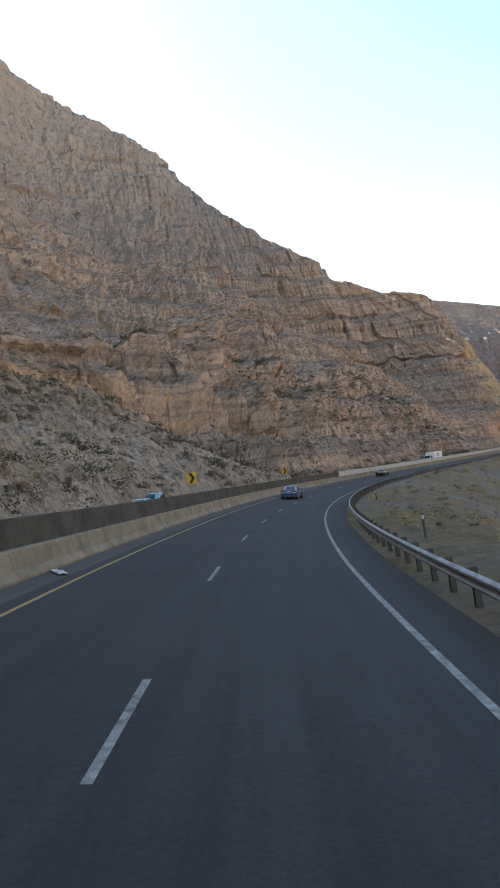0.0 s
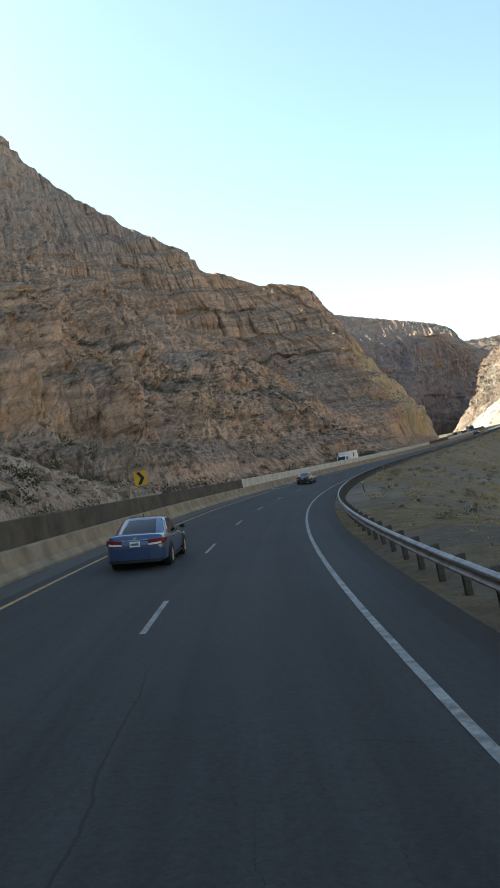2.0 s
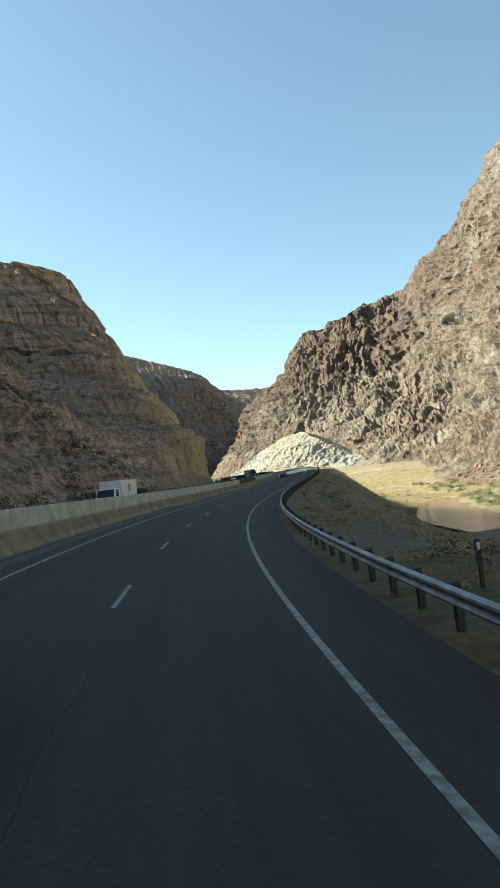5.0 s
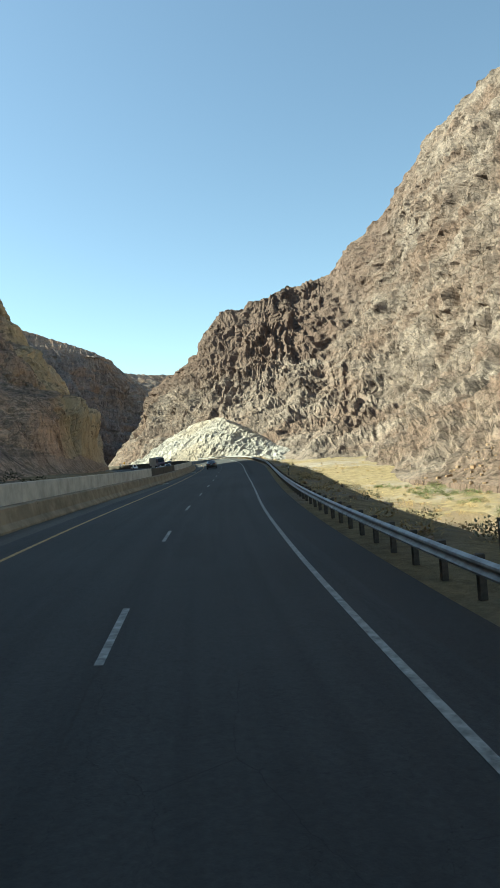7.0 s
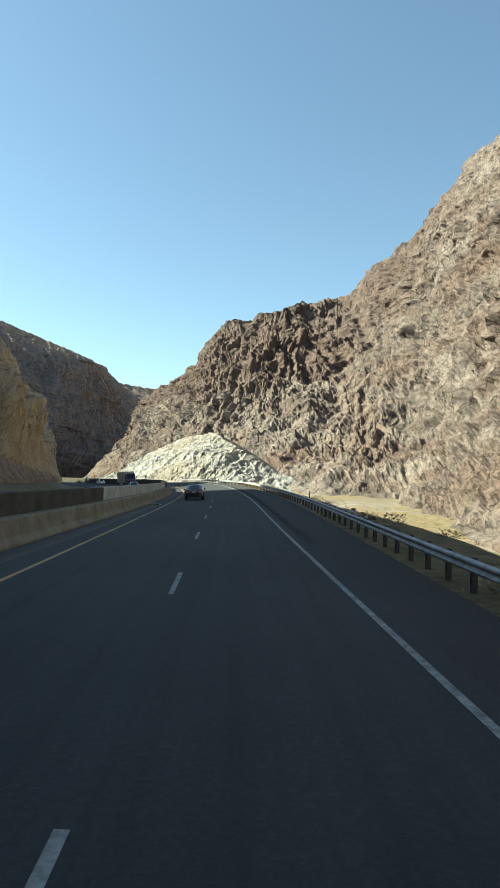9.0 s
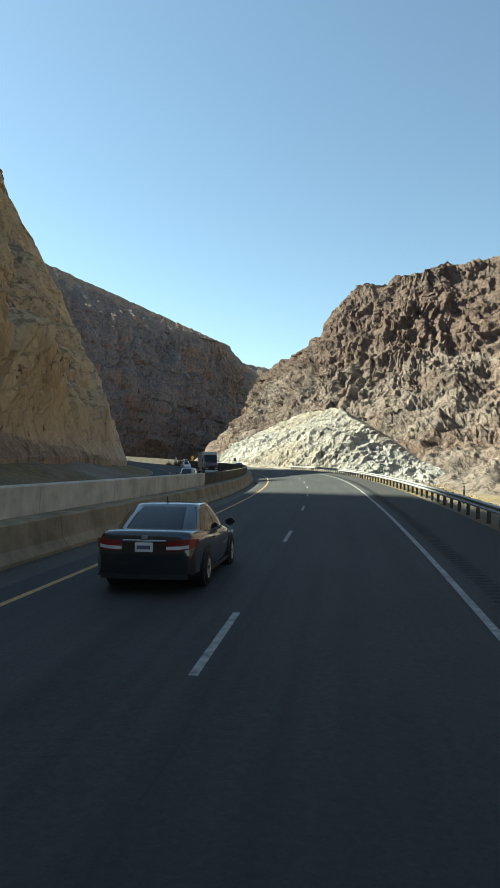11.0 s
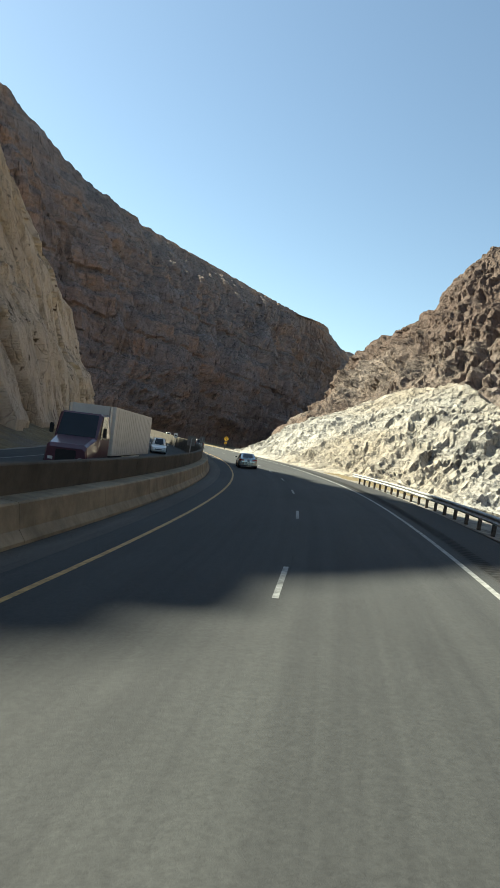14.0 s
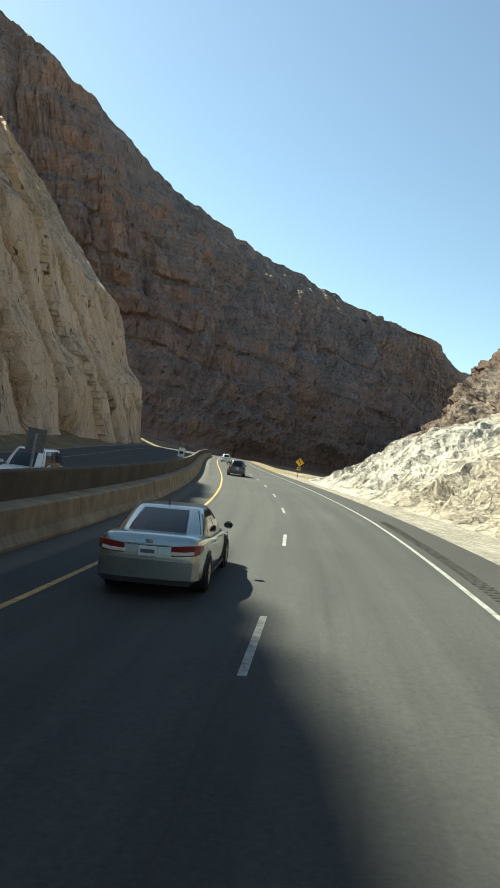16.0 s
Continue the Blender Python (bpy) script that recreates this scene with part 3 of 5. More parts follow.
    kinds = np.concatenate([thick_bed, np.zeros((nu, len(tops)))], 1)
    ob.data.attributes.new("bed", "FLOAT", "POINT").data.foreach_set("value", kinds.astype(np.float32).ravel())
    return tagged(ob, label, "cliff", kind="structure")


LEFT_BASE = ((-36, -110, 0), (-35, -40, 0.5), (-33, 30, 0.5), (-24, 100, 1), (-4, 155, 1), (23, 198, 1), (50, 230, 1), (78, 264, 1), (103, 294, 2), (126, 322, 2), (149, 354, 3), (170, 392, 3), (182, 427, 3), (192, 475, 3), (205, 530, 3), (209, 572, 3), (190, 630, 3), (120, 670, 3), (0, 700, 3))
LEFT_MID = ((-70, -110, 40), (-72, -40, 42), (-70, 50, 42), (-64, 115, 44), (-30, 160, 41), (-2, 296, 79), (29, 332, 77), (62, 350, 52), (88, 366, 46), (112, 381, 56), (129, 398, 58), (148, 413, 52), (164, 440, 46), (177, 482, 40), (189, 530, 35), (190, 580, 40), (150, 630, 40), (80, 650, 50), (0, 680, 60))
# first five knots, out of view, are raised so the road lies in shade
LEFT_CREST = ((-110, -110, 200), (-115, 0, 215), (-130, 150, 240), (-150, 300, 285), (-125, 500, 325), (-38, 516, 264), (0, 496, 212), (40, 468, 164), (69, 453, 131.5), (100, 440, 110.5), (126, 424, 100), (137, 427, 82), (146, 448, 76), (158, 490, 66), (165, 535, 62), (150, 590, 90), (100, 620, 100), (50, 640, 120), (0, 660, 150))


def calm_cut(x, y, z):
    """The blasted face at the bend is smoother than the rest."""
    return 1 - 0.7 * smooth_step(490, 560, y + 0.9 * x) * (1 - smooth_step(560, 620, y))


# below x = -30 raised over the skyline so the shadow covers the road
LEFT_LIFT = ((-150, 4), (-70, 4), (-44, 3), (-32, 1), (-20, -5), (0, -2), (22, 1), (40, 4), (50, 5), (58, 9), (64, 9), (66.5, 6), (69, 1.5), (82, 3.5), (94, 4.5), (107, 5), (117, 4), (124, 3), (130, 0.5), (140, 0))
left_cliff = cliff("cliff_left", LEFT_BASE, LEFT_MID, LEFT_CREST, 1300, 330, ROCK_SHADE, 5, (2.0, 22), 5.0, 5.2, 0.6, 17.0, 160, calm_cut, "brown bedded canyon cliff in shade above a stony slope", crag=((23, 34, 2.6, 0.9), (3.1, 4.5, 0.45, 0.3)), peaks=0.5, crest_calm=0.7, talus=(195, 145), bench=(142, 112), slabs=21.0, lift=LEFT_LIFT, columns=1.7)

FAR_BASE = ((20, 720, 3), (120, 735, 3), (200, 748, 3), (262, 770, 3), (330, 840, 3), (420, 935, 3), (520, 1020, 3), (610, 1080, 3), (720, 1120, 3), (840, 1140, 3))
FAR_MID = ((10, 780, 70), (110, 790, 70), (205, 800, 62), (290, 815, 50), (350, 880, 70), (430, 960, 85), (530, 1045, 100), (602, 1092, 100), (740, 1180, 100), (860, 1200, 100))
FAR_CREST = ((0, 860, 300), (90, 840, 255), (144, 828, 222), (239, 898, 188), (336, 985, 184), (444, 1023, 172), (520, 1050, 168), (562, 1081, 170), (700, 1260, 180), (860, 1320, 190))
far_cliff = cliff("cliff_far", FAR_BASE, FAR_MID, FAR_CREST, 560, 220, ROCK_FAR, 17, (2.0, 40), 9.0, 4.0, 0.8, 18.0, 300, None, "dark shaded canyon wall at the end of the bend", crag=((46, 80, 5.0, 2.5), (13, 22, 1.6, 0.9)), peaks=0.6, crest_calm=0.85, columns=1.1)

RIGHT_BASE = ((95, -120, -6), (110, 20, -6), (130, 140, -6), (155, 225, -6), (185, 275, -5.5), (222, 325, -4), (240, 365, 0), (252, 400, 2), (258, 440, 3), (256, 480, 3), (258, 520, 3), (275, 575, 3), (310, 650, 3), (360, 740, 3), (450, 860, 3), (560, 960, 3))
RIGHT_MID = ((170, -120, 40), (185, 20, 45), (215, 140, 45), (255, 240, 40), (300, 320, 36), (352, 401, 36), (365, 440, 44), (350, 470, 45), (330, 500, 42), (318, 530, 40), (315, 560, 38), (330, 600, 40), (350, 660, 45), (390, 740, 40), (480, 850, 40), (600, 940, 40))
RIGHT_CREST = ((330, -120, 200), (350, 40, 210), (400, 200, 235), (470, 320, 255), (520, 430, 275), (522, 508, 228), (508, 560, 176), (465, 575, 150), (420, 562, 137), (400, 585, 126), (388, 605, 114), (374, 640, 82), (385, 705, 70), (430, 780, 75), (540, 880, 90), (680, 960, 100))
right_cliff = cliff("cliff_right", RIGHT_BASE, RIGHT_MID, RIGHT_CREST, 1050, 340, ROCK_SUN, 29, (13.0, 38), 8.0, 0.6, 0.4, 11.0, 200, None, "sunlit tan and grey craggy mountain side", crag=((21, 26, 1.7, 0.9), (8.5, 10, 0.85, 0.65), (3.4, 4.0, 0.36, 0.28)), peaks=2.4, crest_calm=0.35, lean=0.6, skew=0.15, foot_to=0.34)

PALE_BASE = ((246, 366, -1), (230, 384, 2), (220, 402, 3), (219, 424, 3), (222, 448, 3), (226, 468, 3), (232, 486, 3), (241, 508, 3), (256, 535, 3))
PALE_MID = ((254, 374, -1), (243, 392, 5), (233, 409, 11), (233, 432, 13), (236, 454, 12), (240, 474, 11), (246, 492, 8), (252, 512, 6), (262, 534, 4))
PALE_CREST = ((262, 382, 0), (258, 402, 9), (253, 418, 19), (257, 440, 25), (259, 460, 23), (257, 478, 19), (258, 494, 12), (262, 512, 8), (269, 530, 5))
pale_cliff = cliff("cliff_pale", PALE_BASE, PALE_MID, PALE_CREST, 460, 110, ROCK_PALE, 43, (1.0, 9), 1.2, 0.2, 0.2, 4.0, 26, None, "pale cream blasted rock outcrop beside the road", 0.5, crag=((5, 14, 0.5, 0.32), (2.2, 6, 0.3, 0.22), (1.1, 2.2, 0.12, 0.08)), peaks=0.6, crest_calm=0.4, lean=0.8, skew=0.2)

RIDGE_BASE = ((420, 1640, 0), (640, 1580, 0), (760, 1530, 0), (860, 1470, 0), (920, 1440, 0), (980, 1410, 0), (1080, 1380, 0), (1300, 1300, 0))
RIDGE_MID = ((470, 1800, 210), (690, 1730, 190), (800, 1680, 170), (900, 1620, 150), (940, 1600, 120), (985, 1570, 105), (1070, 1540, 100), (1300, 1450, 100))
RIDGE_CREST = ((500, 1930, 470), (732, 1852, 388), (831, 1808, 350), (932, 1756, 303), (966, 1738, 246), (1000, 1718, 231), (1060, 1690, 238), (1300, 1600, 260))
ridge = cliff("ridge_distant", RIDGE_BASE, RIDGE_MID, RIDGE_CREST, 300, 90, ROCK_FAR, 71, (6, 80), 8, 6, 2, 30, 500, None, "distant hazy ridge beyond the gorge")

# ---- pavements ----
tagged(ribbon("road", -88, 715, -6.3, 2.7, 0.0, ASPHALT, 2.0, 8), "worn dark grey asphalt motorway carriageway", "road", kind="structure")
ss, sf = np.meshgrid(np.linspace(-88, 715, 400), np.linspace(0, 1, 4), indexing="ij")
sl_ = 2.7 + sf * (np.interp(ss, (-90, 110, 202, 300, 390, 460, 720), (2.95, 3.3, 3.8, 5.1, 4.8, 5.3, 5.3)) - 2.7)
sx_, sy_ = road_xy(ss, sl_)
tagged(grid_mesh("shoulder_right", sx_, sy_, road_z(ss, sl_) - 0.004, SHOULDER), "dark asphalt shoulder beside a steel guardrail", "shoulder", kind="structure")
SHOULDER_DIRTY = asphalt_mat("dirty_shoulder_asphalt", (0.066, 0.06, 0.052))
tagged(ribbon("shoulder_left", -88, 715, -7.4, -6.3, -0.004, SHOULDER_DIRTY, 2.0, 3), "dirty asphalt shoulder along the median wall", "shoulder", kind="structure")
tagged(ribbon("road_opposite", -88, 715, -23.0, -8.4, -0.01, ASPHALT, 2.0, 8), "worn grey asphalt of the opposite carriageway", "road", kind="structure")
MARK_AT, MARK_SHIFT = (-90, 0, 20, 60, 105, 130, 200, 215, 235, 250, 273, 285, 300, 370, 400, 446, 470, 500, 720), (0, 0, -0.2, -0.25, -0.17, 0, 0.25, 0.3, 0.45, 0.4, 0.1, 0, 0, 0.12, 0.2, 0.35, 0.7, 0.7, 0.7)
WIDE_AT, WIDE = (-90, 33, 88, 129, 194, 214, 240, 275, 340, 375, 470, 720), (0.2, 0.2, 0, -0.18, -0.25, 0, 0.08, 0, 0, 0.3, 0.4, 0.4)


def marking(name, s0, s1, l, width, material, wide=0.0, ds=2.0):
    n = max(2, int(abs(s1 - s0) / ds) + 1)
    s, w = np.meshgrid(np.linspace(s0, s1, n), np.array([-width / 2, width / 2]), indexing="ij")
    at = l + w + np.interp(s, MARK_AT, MARK_SHIFT) + wide * np.interp(s, WIDE_AT, WIDE)
    x, y = road_xy(s, at)
    return grid_mesh(name, x, y, road_z(s, at) + 0.006, material)


tagged(marking("edge_line_white", -88, 715, 1.85, 0.13, WHITE_LINE, 1.0), "worn white edge line", "road marking", kind="structure")
tagged(marking("edge_line_yellow", -88, 640, -5.6, 0.13, YELLOW_LINE), "worn yellow edge line", "road marking", kind="structure")
tagged(marking("opposite_edge_line", -88, 640, -20.2, 0.15, WHITE_LINE), "worn white edge line of the opposite carriageway", "road marking", kind="structure")
for k in range(-7, 52):
    s = float(np.interp(k, (-7, 0, 8, 16, 23, 30, 36, 52), (-79.7, 5.6, 100.8, 198.7, 283.4, 367.8, 445.3, 640)))
    tagged(marking("lane_dash", s, s + 3.05, -1.83, 0.11, WHITE_LINE), "worn white lane dash on asphalt", "road marking", "lane dashes", "structure")

GRAVEL = plain("grey_verge_gravel", (0.20, 0.185, 0.16), 0.95, 0, 0.4, 1.6, 0.1, 0, 0.05)
tagged(ribbon("verge", 396, 560, 5.2, 10.5, -0.05, GRAVEL, 2.0, 5), "grey gravel verge beside the shoulder", "verge", kind="structure")
tagged(ribbon("verge_opposite", 300, 640, -27.5, -22.9, -0.02, GRAVEL, 2.0, 4), "grey gravel apron at the foot of the cliff", "verge", kind="structure")
# grooves milled into the right shoulder
verts, faces = [], []
for k in range(int((470 - 270) / 0.32)):
    s = 270 + 0.32 * k
    at = 2.45 + float(np.interp(s, MARK_AT, MARK_SHIFT) + np.interp(s, WIDE_AT, WIDE))
    i = len(verts)
    for ds, dl in ((0, -0.2), (0.16, -0.2), (0.16, 0.2), (0, 0.2)):
        x, y = road_xy(s + ds, at + dl)
        verts.append((float(x), float(y), float(road_z(s + ds, at + dl)) + 0.005))
    faces.append((i, i + 3, i + 2, i + 1))
GROOVE = plain("milled_groove_asphalt", (0.024, 0.024, 0.023), 0.9, 0, 0.25, 4.0, 0.2)
tagged(raw("rumble_strip", verts, faces, GROOVE), "row of milled grooves in the asphalt shoulder", "rumble strip", kind="stuff")

# ---- median wall in cast lengths: a sloped barrier with a taller wall on it ----
def wall_length(name, s0, s1, profile, material, parent=None):
    n = max(2, int((s1 - s0) / 2.0) + 1)
    verts, faces, m = [], [], len(profile)
    for s in np.linspace(s0, s1, n):
        foot = road_z(s, profile[0][0])
        for l, h in profile:
            x, y = road_xy(s, l)
            verts.append((x, y, foot + h))
    for i in range(n - 1):
        for j in range(m):
            a, b = i * m + j, i * m + (j + 1) % m
            faces.append((a, b, b + m, a + m))
    faces += [tuple(range(m))[::-1], tuple(range((n - 1) * m, n * m))]
    return raw(name, verts, faces, material, parent)


BARRIER = ((-7.25, -0.1), (-7.25, 0.08), (-7.42, 0.30), (-7.52, 0.84), (-7.56, 0.88), (-8.1, 0.88), (-8.1, -0.1))
UPPER = ((-8.12, -0.1), (-8.12, 1.66), (-8.15, 1.70), (-8.36, 1.70), (-8.4, 1.66), (-8.4, -0.1))
LENGTH = 6.1
for k in range(-14, 104):
    s = k * LENGTH
    if s + LENGTH > 640:
        break
    tagged(wall_length("median_barrier", s + 0.012, s + LENGTH - 0.012, BARRIER, CONCRETE), "tan dirt-stained sloped concrete barrier length", "barrier", "median barrier", "structure")
    # pale from 125 to 258 and from 284 to 338, dark brown elsewhere
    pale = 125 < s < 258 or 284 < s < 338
    tagged(wall_length("median_wall", s + 0.012, s + LENGTH - 0.012, UPPER, CONCRETE_PALE if pale else CONCRETE_DARK), "pale grey concrete upper median wall length" if pale else "dark brown concrete upper median wall length", "wall", "median wall", "structure")

# ---- guardrail ----
RAIL_AT, RAIL_L = (-90, 0, 107, 202, 300, 390, 470), (3.3, 3.4, 3.75, 4.2, 5.5, 5.2, 5.4)
W_BEAM = ((0.0, 0.42), (-0.075, 0.46), (-0.085, 0.50), (-0.02, 0.55), (0.0, 0.575), (-0.02, 0.60), (-0.085, 0.65), (-0.075, 0.69), (0.0, 0.73), (0.012, 0.73), (-0.06, 0.685), (-0.07, 0.65), (-0.008, 0.60), (0.012, 0.575), (-0.008, 0.55), (-0.07, 0.50), (-0.06, 0.465), (0.012, 0.42))


def rail_length(s0, s1, parent):
    n = 3
    verts, faces, m = [], [], len(W_BEAM)
    for s in np.linspace(s0, s1, n):
        l0 = float(np.interp(s, RAIL_AT, RAIL_L))
        z0 = float(road_z(s, l0))
        for l, h in W_BEAM:
            x, y = road_xy(s, l0 + l)
            verts.append((x, y, z0 + h))
    for i in range(n - 1):
        for j in range(m):
            a, b = i * m + j, i * m + (j + 1) % m
            faces.append((a, b, b + m, a + m))
    faces += [tuple(range(m))[::-1], tuple(range((n - 1) * m, n * m))]
    return raw("beam", verts, faces, STEEL, parent)


def box(bm, x0, x1, y0, y1, z0, z1, m=None):
    vs = [bm.verts.new(Vector((x, y, z)) if m is None else m @ Vector((x, y, z))) for x in (x0, x1) for y in (y0, y1) for z in (z0, z1)]
    for f in ((0, 1, 3, 2), (4, 6, 7, 5), (0, 4, 5, 1), (2, 3, 7, 6), (0, 2, 6, 4), (1, 5, 7, 3)):
        bm.faces.new([vs[i] for i in f])
    return vs


post_mesh = None
SPAN = 3.81
for k in range(-20, 116):
    s = k * SPAN
    if s > 442:
        break
    l0 = float(np.interp(s, RAIL_AT, RAIL_L))
    thing = tagged(new("guardrail"), "galvanised steel guardrail length on dark timber posts", "guardrail", "guardrail along the shoulder")
    rail_length(s, s + SPAN + 0.03, thing)
    for d in (0.0, SPAN / 2):
        if post_mesh is None:
            bm = bmesh.new()
            box(bm, 0.17, 0.31, -0.065, 0.065, -0.5, 0.70)
            box(bm, 0.02, 0.17, -0.055, 0.055, 0.42, 0.69)
            bmesh.ops.bevel(bm, geom=bm.edges[:], offset=0.012, segments=1, affect="EDGES")
            o = part("post", bm, POST, thing)
            post_mesh = o.data
        else:
            o = new("post", post_mesh)
            o.parent = thing
        ll = float(np.interp(s + d, RAIL_AT, RAIL_L))
        o.matrix_local = Matrix.Translation(road_at(s + d, ll)) @ pose(0, 0, 0, 0, 0, -math.degrees(float(np.interp(s + d, RS, RTH))))

# ---- vehicles ----
GLASS = plain("dark_tinted_glass", (0.012, 0.016, 0.02), 0.08, 0, 0.1, 1.0, 0.35)
TYRE = plain("black_tyre_rubber", (0.02, 0.02, 0.02), 0.85, 0, 0.2, 9.0, 0.2)
RIM = plain("silver_wheel_alloy", (0.45, 0.45, 0.46), 0.35, 0.8, 0.1, 5.0)
TAIL_RED = plain("red_lamp_plastic", (0.20, 0.014, 0.012), 0.2, 0, 0.15, 9.0, 0.6, 0.4)
LAMP_CLEAR = plain("clear_lamp_plastic", (0.6, 0.6, 0.58), 0.15, 0, 0.1, 9.0, 0.6, 0.4)
PLATE = plain("white_number_plate", (0.62, 0.63, 0.62), 0.5, 0, 0.05, 9.0)
PLATE_BAR = plain("dark_plate_bar", (0.08, 0.09, 0.14), 0.6, 0, 0.05, 9.0)
TRIM = plain("black_plastic_trim", (0.02, 0.02, 0.021), 0.6, 0, 0.15, 6.0, 0.3)
PAINT_BLACK = plain("black_car_paint", (0.012, 0.012, 0.014), 0.25, 0, 0.1, 2.0, 0.5, 1.0)
PAINT_SILVER = plain("silver_green_car_paint", (0.32, 0.352, 0.35), 0.25, 0.85, 0.04, 2.0, 0.5, 0.7)
PAINT_BLUE = plain("dark_blue_car_paint", (0.03, 0.055, 0.13), 0.28, 0.2, 0.08, 2.0, 0.5, 1.0)
PAINT_MAROON = plain("dark_grey_car_paint", (0.05, 0.045, 0.05), 0.3, 0.2, 0.08, 2.0, 0.5, 1.0)
PAINT_WHITE = plain("white_car_paint", (0.72, 0.72, 0.70), 0.35, 0, 0.04, 2.0, 0.5, 0.8)
PAINT_TEAL = plain("teal_blue_car_paint", (0.10, 0.26, 0.36), 0.3, 0.2, 0.06, 2.0, 0.5, 0.9)
PAINT_RED = plain("dark_plum_truck_paint", (0.075, 0.022, 0.04), 0.35, 0, 0.1, 2.0, 0.5, 0.8)
VAN_WHITE = plain("white_box_panel", (0.72, 0.71, 0.68), 0.5, 0, 0.08, 0.9, 0.4)
TRAILER_GREY = plain("off_white_trailer_panel", (0.55, 0.53, 0.49), 0.5, 0, 0.1, 0.8, 0.4)


def loft(sections, close=True):
    """A skin over rings of equal length; ends are capped."""
    bm = bmesh.new()
    rings = [[bm.verts.new(p) for p in ring] for ring in sections]
    n = len(rings[0])
    for a, b in zip(rings, rings[1:]):
        for i in range(n):
            bm.faces.new((a[i], a[(i + 1) % n], b[(i + 1) % n], b[i]))
    if close:
        bm.faces.new(rings[0][::-1])
        bm.faces.new(rings[-1])
    bmesh.ops.recalc_face_normals(bm, faces=bm.faces[:])
    return bm


def hull_ring(y, w, z0, z1, tuck=0.15):
    """A car body's cross-section at y: sill, bulging side, shoulder, flat deck."""
    pts = [(w * 0.86, z0), (w * 0.97, z0 + 0.1), (w, z0 + 0.45 * (z1 - z0)), (w * 0.985, z1 - tuck * 1.3), (w * 0.93, z1 - tuck * 0.35), (w * 0.8, z1), (w * 0.4, z1 + 0.012)]
    return [(x, y, z) for x, z in pts] + [(-x, y, z) for x, z in reversed(pts)]


def quad_part(name, pts, material, parent, thick=0.012, label=""):
    """A thin curved-edge pane or panel out of a ring of points, given thickness inwards."""
    bm = bmesh.new()
    f = bm.faces.new([bm.verts.new(p) for p in pts])
    r = bmesh.ops.extrude_face_region(bm, geom=[f])
    f.normal_update()
    for v in [g for g in r["geom"] if isinstance(g, bmesh.types.BMVert)]:
        v.co += f.normal * thick
    bmesh.ops.recalc_face_normals(bm, faces=bm.faces[:])
    return part(name, bm, material, parent, label)


def wheel(parent, x, y, radius, width):
    m = Matrix.Translation((x, y, radius)) @ pose(0, 0, 0, 0, 90, 0)
    bm = bmesh.new()
    side = 1 if x > 0 else -1
    prof = ((-0.5, 0.62), (-0.5, 0.9), (-0.4, 0.985), (0.0, 1.0), (0.4, 0.985), (0.5, 0.9), (0.5, 0.62))
    rings = []
    for k in range(20):
        a = 2 * math.pi * k / 20
        rings.append([bm.verts.new(m @ Vector((math.cos(a) * r * radius, math.sin(a) * r * radius, t * width))) for t, r in prof])
    for k in range(20):
        a, b = rings[k], rings[(k + 1) % 20]
        for i in range(len(prof) - 1):
            bm.faces.new((a[i], a[i + 1], b[i + 1], b[i]))
    bmesh.ops.recalc_face_normals(bm, faces=bm.faces[:])
    tyre = part("wheel", bm, TYRE, parent, smooth=True)
    bm = bmesh.new()
    hub = bm.verts.new(m @ Vector((0, 0, side * 0.36 * width)))
    outer = [bm.verts.new(m @ Vector((math.cos(a) * 0.63 * radius, math.sin(a) * 0.63 * radius, side * 0.46 * width))) for a in (2 * math.pi * k / 20 for k in range(20))]
    inner = [bm.verts.new(m @ Vector((math.cos(2 * math.pi * k / 20) * (0.5 if k % 4 < 2 else 0.3) * radius, math.sin(2 * math.pi * k / 20) * (0.5 if k % 4 < 2 else 0.3) * radius, side * (0.28 if k % 4 < 2 else 0.4) * width))) for k in range(20)]
    for k in range(20):
        bm.faces.new((outer[k], outer[(k + 1) % 20], inner[(k + 1) % 20], inner[k]))
        bm.faces.new((inner[k], inner[(k + 1) % 20], hub))
    bmesh.ops.recalc_face_normals(bm, faces=bm.faces[:])
    part("rim", bm, RIM, tyre, "silver alloy rim")


def soft_box(name, x0, x1, y0, y1, z0, z1, material, parent=None, r=0.03, label="", seg=2):
    bm = bmesh.new()
    box(bm, x0, x1, y0, y1, z0, z1)
    bmesh.ops.bevel(bm, geom=bm.edges[:], offset=r, segments=seg, affect="EDGES")
    return part(name, bm, material, parent, label)


def strip_part(name, path, z0, z1, thick, material, parent, label=""):
    """A lamp or trim strip that bends round a corner: an (x, y) path with top and bottom heights at each place."""
    bm = bmesh.new()
    p = [Vector((x, y, 0)) for x, y in path]
    rows = []
    for k, v in enumerate(p):
        d = (p[min(k + 1, len(p) - 1)] - p[max(k - 1, 0)]).normalized()
        n = Vector((d.y, -d.x, 0)) * thick
        lo, hi = Vector((0, 0, z0[k])), Vector((0, 0, z1[k]))
        rows.append([bm.verts.new(v + lo - n), bm.verts.new(v + lo + n), bm.verts.new(v + hi + n), bm.verts.new(v + hi - n)])
    for a, b in zip(rows, rows[1:]):
        for i in range(4):
            bm.faces.new((a[i], a[(i + 1) % 4], b[(i + 1) % 4], b[i]))
    bm.faces.new(rows[0][::-1])
    bm.faces.new(rows[-1])
    bmesh.ops.recalc_face_normals(bm, faces=bm.faces[:])
    return part(name, bm, material, parent, label)


